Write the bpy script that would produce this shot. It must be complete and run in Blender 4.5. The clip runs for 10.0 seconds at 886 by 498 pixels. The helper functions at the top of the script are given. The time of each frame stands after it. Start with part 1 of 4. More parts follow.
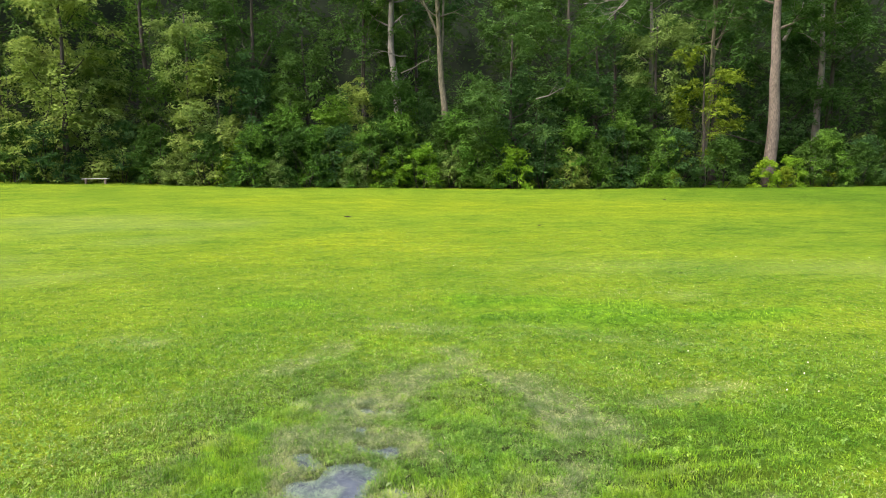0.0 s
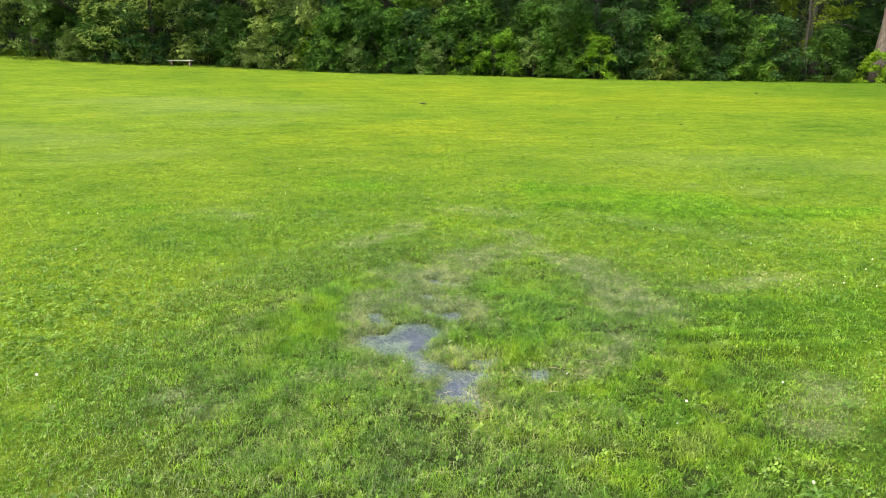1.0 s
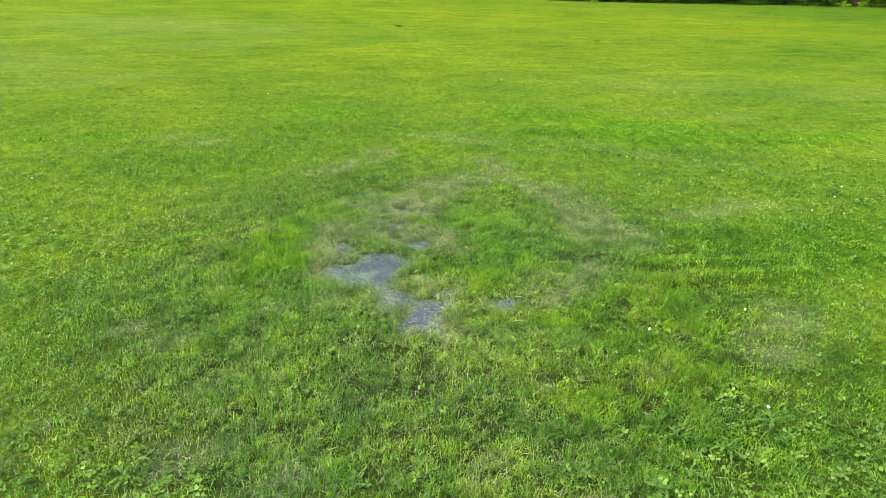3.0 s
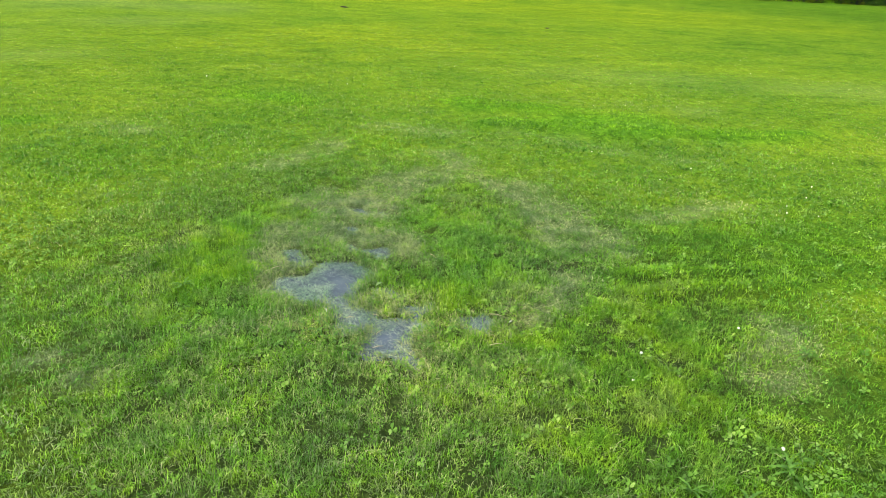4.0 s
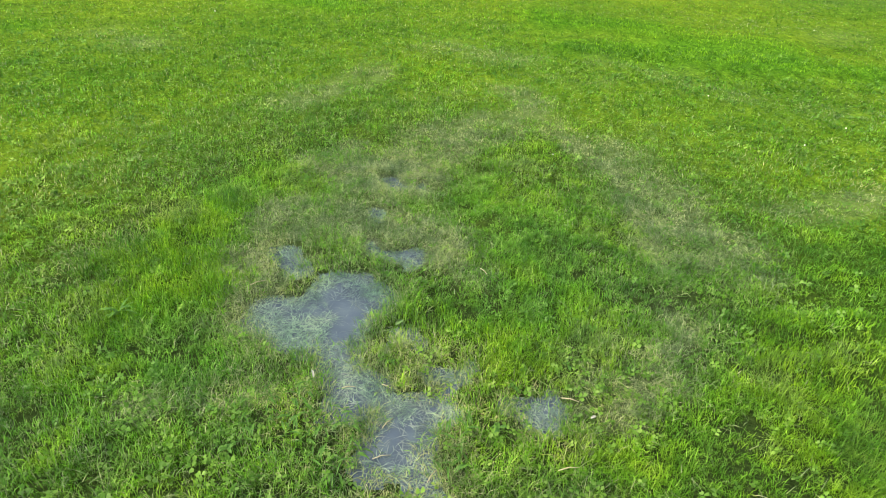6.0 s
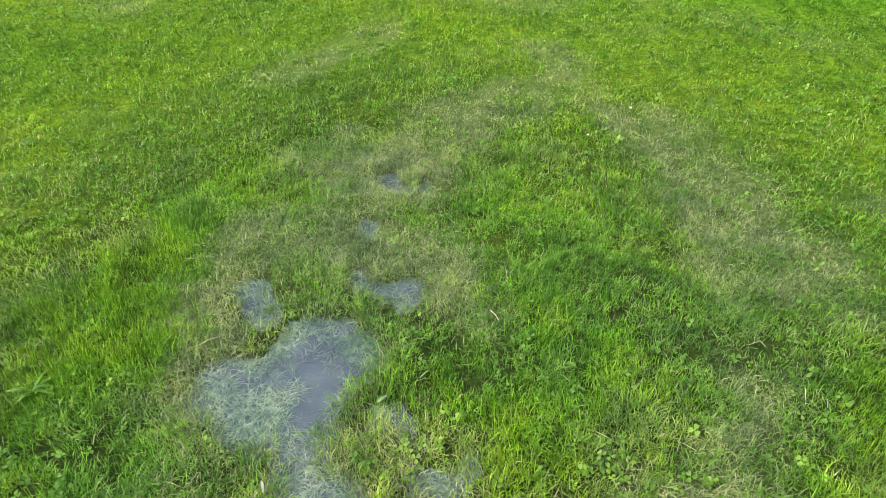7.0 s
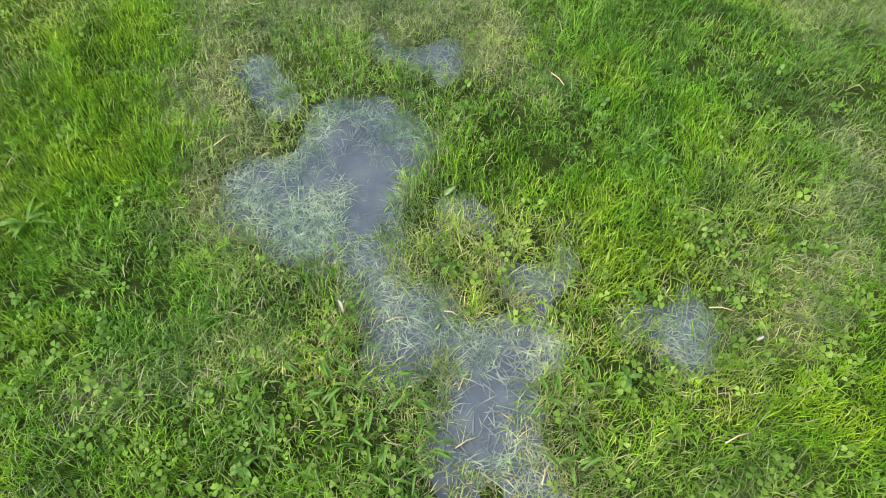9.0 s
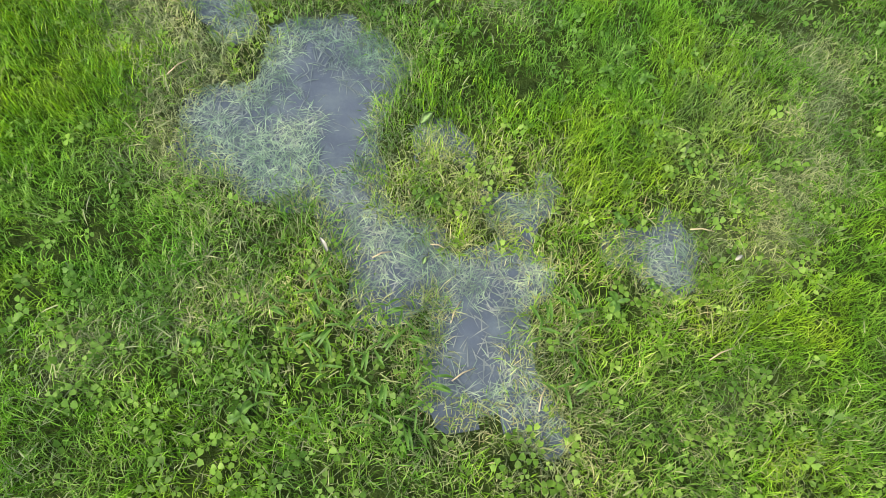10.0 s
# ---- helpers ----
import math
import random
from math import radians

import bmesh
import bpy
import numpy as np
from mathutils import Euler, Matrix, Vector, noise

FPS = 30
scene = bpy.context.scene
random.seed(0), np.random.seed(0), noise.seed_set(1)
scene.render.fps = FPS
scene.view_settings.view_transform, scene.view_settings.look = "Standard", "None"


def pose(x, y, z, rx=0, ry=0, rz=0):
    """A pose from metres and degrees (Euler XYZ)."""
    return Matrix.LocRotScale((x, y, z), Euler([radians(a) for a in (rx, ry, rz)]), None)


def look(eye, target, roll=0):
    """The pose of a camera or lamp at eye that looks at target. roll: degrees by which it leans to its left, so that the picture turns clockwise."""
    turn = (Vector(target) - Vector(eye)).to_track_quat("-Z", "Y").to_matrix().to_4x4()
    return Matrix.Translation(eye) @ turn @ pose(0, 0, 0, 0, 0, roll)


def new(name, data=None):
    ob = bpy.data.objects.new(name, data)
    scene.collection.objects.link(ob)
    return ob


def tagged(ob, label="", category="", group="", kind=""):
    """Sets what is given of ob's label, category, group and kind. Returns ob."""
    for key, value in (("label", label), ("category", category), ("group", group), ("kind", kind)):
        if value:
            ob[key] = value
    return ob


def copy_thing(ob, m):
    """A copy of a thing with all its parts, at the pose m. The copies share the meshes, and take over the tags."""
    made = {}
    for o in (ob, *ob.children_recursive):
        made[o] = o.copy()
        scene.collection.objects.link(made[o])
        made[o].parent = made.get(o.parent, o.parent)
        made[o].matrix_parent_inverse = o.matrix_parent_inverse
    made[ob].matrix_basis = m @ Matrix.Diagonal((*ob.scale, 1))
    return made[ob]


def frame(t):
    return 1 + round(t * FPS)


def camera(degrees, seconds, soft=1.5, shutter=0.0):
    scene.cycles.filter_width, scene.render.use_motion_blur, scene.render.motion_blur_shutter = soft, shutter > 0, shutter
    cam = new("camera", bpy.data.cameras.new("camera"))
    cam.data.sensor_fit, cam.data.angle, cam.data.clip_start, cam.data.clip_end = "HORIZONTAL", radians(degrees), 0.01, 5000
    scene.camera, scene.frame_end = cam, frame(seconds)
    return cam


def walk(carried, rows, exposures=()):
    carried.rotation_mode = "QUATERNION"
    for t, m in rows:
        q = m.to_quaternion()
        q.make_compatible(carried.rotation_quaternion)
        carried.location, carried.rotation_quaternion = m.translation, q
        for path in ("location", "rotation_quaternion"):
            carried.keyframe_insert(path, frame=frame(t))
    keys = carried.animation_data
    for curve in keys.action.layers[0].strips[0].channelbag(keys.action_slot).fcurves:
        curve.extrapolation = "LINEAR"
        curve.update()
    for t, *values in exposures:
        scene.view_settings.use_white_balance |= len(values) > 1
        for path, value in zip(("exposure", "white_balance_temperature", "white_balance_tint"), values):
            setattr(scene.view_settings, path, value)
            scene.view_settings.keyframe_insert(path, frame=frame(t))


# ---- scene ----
cam = camera(66.1, 10.0, soft=0.6)
PATH = [
    (0, (-0.168, -3.158, 1.5), (0.113, -1.19, 1.285), -0.9),
    (0.2, (-0.109, -3.255, 1.486), (0.192, -1.297, 1.214), -1.6),
    (0.3, (-0.119, -3.291, 1.482), (0.19, -1.342, 1.155), -0.4),
    (0.5, (-0.101, -3.378, 1.479), (0.095, -1.433, 1.055), -1.4),
    (0.7, (-0.101, -3.391, 1.474), (0.003, -1.448, 1.009), -2.4),
    (1, (-0.147, -3.434, 1.477), (-0.087, -1.505, 0.951), 0.1),
    (1.2, (-0.201, -3.466, 1.472), (-0.203, -1.544, 0.92), -0.3),
    (1.3, (-0.226, -3.488, 1.473), (-0.273, -1.573, 0.898), 0.1),
    (1.5, (-0.278, -3.543, 1.473), (-0.387, -1.664, 0.796), -0.7),
    (1.8, (-0.298, -3.585, 1.486), (-0.344, -1.719, 0.769), 2.1),
    (2, (-0.298, -3.598, 1.48), (-0.31, -1.73, 0.765), 1.9),
    (2.2, (-0.265, -3.584, 1.472), (-0.251, -1.722, 0.743), 2.3),
    (2.5, (-0.203, -3.506, 1.469), (-0.118, -1.657, 0.713), 1.2),
    (2.7, (-0.154, -3.449, 1.465), (-0.041, -1.595, 0.724), -0.4),
    (3, (-0.078, -3.372, 1.462), (0.042, -1.513, 0.736), 0.5),
    (3.2, (-0.064, -3.311, 1.467), (0.051, -1.449, 0.745), -0.2),
    (4.3, (-0.177, -2.803, 1.417), (0.139, -1.014, 0.582), 3.5),
    (4.5, (-0.167, -2.678, 1.403), (0.022, -0.908, 0.492), 3.1),
    (4.7, (-0.117, -2.553, 1.398), (-0.08, -0.791, 0.453), 2.3),
    (5, (-0.013, -2.387, 1.418), (-0.031, -0.609, 0.504), 2.6),
    (5.2, (0.027, -2.306, 1.394), (0.036, -0.543, 0.449), 1.9),
    (5.5, (0.04, -2.151, 1.388), (0.13, -0.431, 0.371), 2.2),
    (5.7, (0.019, -2.008, 1.385), (0.15, -0.291, 0.368), 4.0),
    (6.8, (0.16, -1.278, 1.374), (0.109, 0.365, 0.235), -1.3),
    (7, (0.19, -1.166, 1.361), (0.15, 0.439, 0.169), -0.8),
    (7.2, (0.176, -1.112, 1.324), (0.082, 0.434, 0.059), -1.1),
    (7.3, (0.159, -1.098, 1.311), (0.028, 0.41, 0.003), -0.4),
    (7.5, (0.096, -1.082, 1.286), (-0.114, 0.309, -0.136), 0.5),
    (7.7, (0.047, -1.046, 1.276), (-0.162, 0.263, -0.222), 0.4),
    (8, (-0.017, -0.971, 1.264), (-0.014, 0.27, -0.305), 2.0),
    (8.2, (-0.035, -0.948, 1.239), (0.048, 0.223, -0.381), -2.4),
    (8.5, (-0.07, -0.915, 1.229), (0.059, 0.198, -0.428), -0.8),
    (8.7, (-0.072, -0.913, 1.224), (0.047, 0.179, -0.448), -1.5),
    (9, (-0.109, -0.902, 1.222), (0.001, 0.157, -0.471), -0.3),
    (9.2, (-0.142, -0.867, 1.223), (-0.015, 0.149, -0.494), 0.7),
    (9.5, (-0.186, -0.842, 1.216), (0.023, 0.106, -0.533), 6.0),
    (9.7, (-0.19, -0.837, 1.222), (0.023, 0.058, -0.553), 5.8),
    (10, (-0.2, -0.83, 1.216), (0.069, -0.036, -0.6), 8.7),
]
walk(cam, [(t, look(e, g, r)) for t, e, g, r in PATH], [(0.0, 1.39, 6480, 17), (1.5, 1.29, 6480, 9), (2.6, 1.13, 6480, 6), (3.1, 1.15, 6430, 1), (4.5, 1.12, 6380, -3), (5.6, 1.03, 6380, -3), (7.0, 1.02, 6410, 0), (7.5, 1.07, 6430, 3), (8.3, 1.0, 6380, 3), (10.0, 0.97, 6380, 4)])

# ---- light ----
world = bpy.data.worlds.new("sky")
scene.world = world
world.use_nodes = True
wn = world.node_tree
sky = wn.nodes.new("ShaderNodeTexSky")
sky.sky_type = "NISHITA"
sky.sun_disc = False
sky.sun_elevation = radians(52)
sky.sun_rotation = radians(245)
sky.dust_density = 6.0
sky.air_density = 1.0
sky.ozone_density = 0.6
wn.nodes["Background"].inputs["Strength"].default_value = 0.15
wn.links.new(sky.outputs[0], wn.nodes["Background"].inputs["Color"])
sun_data = bpy.data.lights.new("sun", "SUN")
sun_data.energy = 1.5
sun_data.angle = radians(14)
sun_data.color = (1.0, 0.93, 0.82)
sun = new("sun", sun_data)
sun.matrix_world = look((-31, -14.5, 45), (0, 0, 0))


# ---- materials ----
def node_material(name):
    m = bpy.data.materials.new(name)
    m.use_nodes = True
    nt = m.node_tree
    nt.nodes.clear()
    out = nt.nodes.new("ShaderNodeOutputMaterial")
    return m, nt, out


def add(nt, kind, **values):
    n = nt.nodes.new(kind)
    for key, v in values.items():
        n.inputs[key].default_value = v
    return n


def noise_node(nt, scale, detail=4.0, rough=0.6, stretch=(1, 1, 1)):
    tc = nt.nodes.new("ShaderNodeTexCoord")
    mp = nt.nodes.new("ShaderNodeMapping")
    mp.inputs["Scale"].default_value = stretch
    n = add(nt, "ShaderNodeTexNoise", Scale=scale, Detail=detail, Roughness=rough)
    nt.links.new(tc.outputs["Object"], mp.inputs["Vector"])
    nt.links.new(mp.outputs["Vector"], n.inputs["Vector"])
    return n.outputs["Fac"]


def ramp(nt, fac, stops):
    r = nt.nodes.new("ShaderNodeValToRGB")
    els = r.color_ramp.elements
    while len(els) < len(stops):
        els.new(0.5)
    for e, (p, c) in zip(els, stops):
        e.position, e.color = p, (*c, 1)
    nt.links.new(fac, r.inputs["Fac"])
    return r.outputs["Color"]


def mixc(nt, fac, a, b, kind="MIX"):
    m = nt.nodes.new("ShaderNodeMix")
    m.data_type, m.blend_type = "RGBA", kind
    for sock, v in ((m.inputs["Factor"], fac), (m.inputs["A"], a), (m.inputs["B"], b)):
        if isinstance(v, bpy.types.NodeSocket):
            nt.links.new(v, sock)
        elif isinstance(v, tuple):
            sock.default_value = (*v, 1)
        else:
            sock.default_value = v
    return m.outputs[2]


def leaf_material(name, cols, patch, patch_scale=1.3, rough=0.45, through_light=0.35, fac=0.5, gloss=0.3):
    """Thin leaf: colour from leaf to leaf, and patches over the ground; some light passes through."""
    m, nt, out = node_material(name)
    geo = nt.nodes.new("ShaderNodeNewGeometry")
    c = ramp(nt, geo.outputs["Random Per Island"], cols)
    n = noise_node(nt, patch_scale, 3)
    p = ramp(nt, n, [(0.35 + 0.3 * k / (len(patch) - 1), col) for k, col in enumerate(patch)])
    c = mixc(nt, fac, c, p)
    fine = noise_node(nt, 42, 2, 0.6)
    g = ramp(nt, fine, [(0.34, (0.7, 0.73, 0.73)), (0.5, (1.0, 1.0, 1.0)), (0.66, (1.3, 1.26, 1.2))])
    c = mixc(nt, 1.0, c, g, "MULTIPLY")
    clump = ramp(nt, noise_node(nt, 8.5, 3, 0.6, (1, 0.8, 1)), [(0.36, (0.66, 0.74, 0.72)), (0.5, (1, 1, 1)), (0.64, (1.26, 1.2, 1.1))])
    c = mixc(nt, 1.0, c, clump, "MULTIPLY")
    broad = ramp(nt, noise_node(nt, 0.55, 5, 0.6, (0.85, 1.0, 1)), [(0.32, (0.78, 0.88, 0.84)), (0.5, (1, 1, 1)), (0.68, (1.24, 1.12, 1.05))])
    c = mixc(nt, 1.0, c, broad, "MULTIPLY")
    b = add(nt, "ShaderNodeBsdfPrincipled", Roughness=rough)
    b.inputs["Specular IOR Level"].default_value = gloss
    nt.links.new(c, b.inputs["Base Color"])
    t = nt.nodes.new("ShaderNodeBsdfTranslucent")
    ct = mixc(nt, 1.0, c, (1.1, 1.15, 0.55), "MULTIPLY")
    nt.links.new(ct, t.inputs["Color"])
    mx = nt.nodes.new("ShaderNodeMixShader")
    mx.inputs[0].default_value = through_light
    nt.links.new(b.outputs[0], mx.inputs[1])
    nt.links.new(t.outputs[0], mx.inputs[2])
    nt.links.new(mx.outputs[0], out.inputs["Surface"])
    return m


def tree_leaf_material(name, dark, mid, light, rough=0.65):
    """Foliage: each leaf, each clump and each tree differs in tone."""
    m, nt, out = node_material(name)
    geo = nt.nodes.new("ShaderNodeNewGeometry")
    oi = nt.nodes.new("ShaderNodeObjectInfo")
    c = ramp(nt, geo.outputs["Random Per Island"], [(0.0, dark), (0.55, mid), (1.0, light)])
    n = noise_node(nt, 0.9, 3)
    p = ramp(nt, n, [(0.35, dark), (0.7, light)])
    c = mixc(nt, 0.62, c, p)
    r = ramp(nt, oi.outputs["Random"], [(0.0, (0.72, 0.8, 0.8)), (0.5, (1, 1, 1)), (1.0, (1.3, 1.15, 0.85))])
    c = mixc(nt, 1.0, c, r, "MULTIPLY")
    b = add(nt, "ShaderNodeBsdfPrincipled", Roughness=rough)
    b.inputs["Specular IOR Level"].default_value = 0.06
    nt.links.new(c, b.inputs["Base Color"])
    t = nt.nodes.new("ShaderNodeBsdfTranslucent")
    nt.links.new(c, t.inputs["Color"])
    mx = nt.nodes.new("ShaderNodeMixShader")
    mx.inputs[0].default_value = 0.35
    nt.links.new(b.outputs[0], mx.inputs[1])
    nt.links.new(t.outputs[0], mx.inputs[2])
    nt.links.new(mx.outputs[0], out.inputs["Surface"])
    return m


def plain_material(name, a, b, scale, rough=0.8, bump=0.3, stretch=(1, 1, 1), detail=6):
    m, nt, out = node_material(name)
    n = noise_node(nt, scale, detail, 0.65, stretch)
    n2 = noise_node(nt, scale * 0.17, 3)
    c = ramp(nt, n, [(0.3, a), (0.7, b)])
    g = ramp(nt, n2, [(0.3, (0.75, 0.75, 0.75)), (0.7, (1.2, 1.2, 1.2))])
    c = mixc(nt, 1.0, c, g, "MULTIPLY")
    s = add(nt, "ShaderNodeBsdfPrincipled", Roughness=rough)
    nt.links.new(c, s.inputs["Base Color"])
    bp = add(nt, "ShaderNodeBump", Strength=bump, Distance=0.02)
    nt.links.new(n, bp.inputs["Height"])
    nt.links.new(bp.outputs[0], s.inputs["Normal"])
    nt.links.new(s.outputs[0], out.inputs["Surface"])
    return m


def ground_material():
    """Soil and thatch under the blades, coloured darker for the shade in the gaps; farther off the turf itself; bare
    clay, wet mud and dry turf where they lie.
    """
    m, nt, out = node_material("lawn_ground")

    def attr(name):
        a = nt.nodes.new("ShaderNodeAttribute")
        a.attribute_name = name
        return a.outputs["Fac"]

    # soil tone with the shade between the blades put into its colour
    shaded_soil = ramp(nt, noise_node(nt, 45, 6), [(0.3, (0.010, 0.016, 0.005)), (0.55, (0.026, 0.042, 0.010)), (0.75, (0.07, 0.095, 0.025))])
    turf = ramp(nt, noise_node(nt, 48, 8, 0.8), [(0.36, (0.03, 0.062, 0.003)), (0.5, (0.115, 0.195, 0.007)), (0.68, (0.22, 0.315, 0.026))])
    wide = ramp(nt, noise_node(nt, 0.55, 5, 0.6, (0.85, 1.0, 1)), [(0.32, (0.72, 0.84, 0.8)), (0.5, (1, 1, 1)), (0.7, (1.28, 1.14, 1.1))])
    wide2 = ramp(nt, noise_node(nt, 0.13, 4, 0.6, (0.85, 1.0, 1)), [(0.32, (0.82, 0.88, 0.9)), (0.5, (1, 1, 1)), (0.7, (1.2, 1.12, 1.2))])
    turf = mixc(nt, 1.0, turf, wide2, "MULTIPLY")
    turf = mixc(nt, 1.0, turf, wide, "MULTIPLY")
    spots = ramp(nt, noise_node(nt, 1.6, 6, 0.7, (0.7, 1.3, 1)), [(0.32, (0.62, 0.72, 0.7)), (0.5, (1, 1, 1)), (0.7, (1.25, 1.18, 1.3))])
    turf = mixc(nt, 1.0, turf, spots, "MULTIPLY")
    fleck = ramp(nt, noise_node(nt, 11, 7, 0.8, (1.0, 0.6, 1)), [(0.38, (0.5, 0.6, 0.6)), (0.5, (1, 1, 1)), (0.62, (1.42, 1.34, 1.6))])
    turf = mixc(nt, 1.0, turf, fleck, "MULTIPLY")
    turf = mixc(nt, attr("gold"), turf, mixc(nt, 1.0, turf, (1.22, 1.08, 0.75), "MULTIPLY"))
    deep = mixc(nt, 1.0, turf, (0.55, 0.70, 0.62), "MULTIPLY")
    turf = mixc(nt, attr("deep"), turf, deep)
    turf = mixc(nt, attr("strip"), turf, mixc(nt, 1.0, turf, (0.72, 1.0, 0.8), "MULTIPLY"))
    c = mixc(nt, attr("turf"), shaded_soil, turf)
    # colour of the worn turf, also used to paint the sheen farther off
    dry = ramp(nt, noise_node(nt, 40, 6), [(0.3, (0.12, 0.155, 0.055)), (0.7, (0.27, 0.31, 0.14))])
    c = mixc(nt, attr("dry"), c, dry)
    clay = ramp(nt, noise_node(nt, 55, 8, 0.7), [(0.3, (0.15, 0.11, 0.065)), (0.7, (0.36, 0.28, 0.185))])
    c = mixc(nt, attr("bare"), c, clay)
    mud = ramp(nt, noise_node(nt, 35, 6), [(0.3, (0.03, 0.031, 0.033)), (0.7, (0.085, 0.085, 0.08))])
    c = mixc(nt, attr("wet"), c, mud)
    s = add(nt, "ShaderNodeBsdfPrincipled", Roughness=0.85)
    s.inputs["Specular IOR Level"].default_value = 0.06
    r = nt.nodes.new("ShaderNodeMapRange")
    r.inputs["To Min"].default_value, r.inputs["To Max"].default_value = 0.9, 0.3
    nt.links.new(attr("wet"), r.inputs["Value"])
    nt.links.new(r.outputs[0], s.inputs["Roughness"])
    nt.links.new(c, s.inputs["Base Color"])
    bp = add(nt, "ShaderNodeBump", Strength=0.6, Distance=0.03)
    nt.links.new(noise_node(nt, 38, 6, 0.7), bp.inputs["Height"])
    nt.links.new(bp.outputs[0], s.inputs["Normal"])
    nt.links.new(s.outputs[0], out.inputs["Surface"])
    return m


def water_material():
    """Shallow turbid water: grey silt seen through a smooth skin, with a thin greenish film in drifts."""
    m, nt, out = node_material("turbid_water")
    silt = ramp(nt, noise_node(nt, 7, 5), [(0.3, (0.056, 0.070, 0.094)), (0.7, (0.076, 0.093, 0.122))])
    film = ramp(nt, noise_node(nt, 16, 6, 0.7), [(0.45, (0, 0, 0)), (0.62, (1, 1, 1))])
    c = mixc(nt, film, silt, (0.095, 0.118, 0.138))
    s = add(nt, "ShaderNodeBsdfPrincipled", Roughness=0.08, IOR=1.33)
    nt.links.new(c, s.inputs["Base Color"])
    rr = ramp(nt, noise_node(nt, 16, 6, 0.7), [(0.45, (0.03, 0.03, 0.03)), (0.65, (0.25, 0.25, 0.25))])
    nt.links.new(rr, s.inputs["Roughness"])
    bp = add(nt, "ShaderNodeBump", Strength=0.08, Distance=0.01)
    nt.links.new(noise_node(nt, 30, 3), bp.inputs["Height"])
    nt.links.new(bp.outputs[0], s.inputs["Normal"])
    nt.links.new(s.outputs[0], out.inputs["Surface"])
    return m


M_GROUND = ground_material()
M_WATER = water_material()
M_GRASS = leaf_material("grass_blade", [(0.0, (0.032, 0.09, 0.007)), (0.35, (0.066, 0.18, 0.011)), (0.72, (0.118, 0.275, 0.016)), (0.92, (0.19, 0.36, 0.035)), (1.0, (0.28, 0.38, 0.10))],
                        ((0.05, 0.145, 0.009), (0.12, 0.20, 0.03), (0.115, 0.26, 0.010), (0.20, 0.33, 0.011), (0.19, 0.26, 0.055)), patch_scale=2.4, fac=0.5, rough=0.55, through_light=0.25, gloss=0.16)
M_DRY = leaf_material("dry_grass_blade", [(0.0, (0.10, 0.15, 0.065)), (0.5, (0.23, 0.285, 0.14)), (0.88, (0.37, 0.42, 0.235)), (1.0, (0.53, 0.51, 0.35))],
                      ((0.16, 0.215, 0.095), (0.28, 0.32, 0.16)), fac=0.4, rough=0.6, gloss=0.2)
M_LONG = leaf_material("long_grass_blade", [(0.0, (0.065, 0.185, 0.012)), (0.5, (0.125, 0.305, 0.022)), (0.85, (0.21, 0.405, 0.06)), (1.0, (0.34, 0.44, 0.16))],
                       ((0.085, 0.23, 0.014), (0.17, 0.28, 0.06), (0.165, 0.36, 0.018), (0.27, 0.42, 0.025), (0.27, 0.33, 0.10)), patch_scale=2.4, fac=0.5, rough=0.5, through_light=0.3, gloss=0.18)
M_LUSH = leaf_material("lush_grass_blade", [(0.0, (0.07, 0.18, 0.008)), (0.4, (0.15, 0.32, 0.011)), (0.8, (0.25, 0.45, 0.018)), (1.0, (0.36, 0.52, 0.05))],
                       ((0.12, 0.27, 0.009), (0.27, 0.43, 0.014)), fac=0.35, rough=0.5, gloss=0.18)
M_CLIP = leaf_material("cut_grass", [(0.0, (0.105, 0.17, 0.118)), (0.5, (0.175, 0.27, 0.18)), (0.88, (0.26, 0.38, 0.235)), (1.0, (0.38, 0.46, 0.31))],
                       ((0.14, 0.22, 0.17), (0.24, 0.31, 0.27)), patch_scale=9, fac=0.4, through_light=0.1)
M_SUNK = leaf_material("silted_grass", [(0.0, (0.085, 0.108, 0.125)), (0.6, (0.125, 0.158, 0.165)), (1.0, (0.18, 0.22, 0.205))],
                       ((0.10, 0.128, 0.145), (0.145, 0.178, 0.18)), patch_scale=9, fac=0.4, through_light=0.05)
M_SODDEN = leaf_material("sodden_blade", [(0.0, (0.06, 0.055, 0.03)), (0.5, (0.15, 0.15, 0.065)), (0.85, (0.26, 0.26, 0.12)), (1.0, (0.36, 0.32, 0.18))],
                         ((0.10, 0.11, 0.045), (0.20, 0.19, 0.09)), patch_scale=9, fac=0.4, through_light=0.1)
M_CLOVER = leaf_material("clover_leaf", [(0.0, (0.06, 0.14, 0.024)), (0.6, (0.13, 0.25, 0.048)), (1.0, (0.25, 0.37, 0.12))],
                         ((0.08, 0.18, 0.018), (0.19, 0.32, 0.03)), rough=0.65, fac=0.35, gloss=0.12)
M_WEED = leaf_material("weed_leaf", [(0.0, (0.065, 0.16, 0.026)), (0.6, (0.14, 0.275, 0.055)), (1.0, (0.25, 0.40, 0.11))],
                       ((0.09, 0.18, 0.018), (0.18, 0.31, 0.03)), patch_scale=12, fac=0.4)
M_PETAL = plain_material("clover_petal", (0.62, 0.58, 0.50), (0.82, 0.80, 0.74), 300, 0.7, 0.2)
M_STEM = plain_material("green_stem", (0.12, 0.22, 0.04), (0.18, 0.30, 0.07), 80, 0.6, 0.1)
M_STRAW = plain_material("straw", (0.38, 0.30, 0.17), (0.58, 0.50, 0.32), 120, 0.7, 0.2)
M_PALE = plain_material("pale_leaf", (0.30, 0.48, 0.16), (0.42, 0.58, 0.22), 60, 0.5, 0.2)
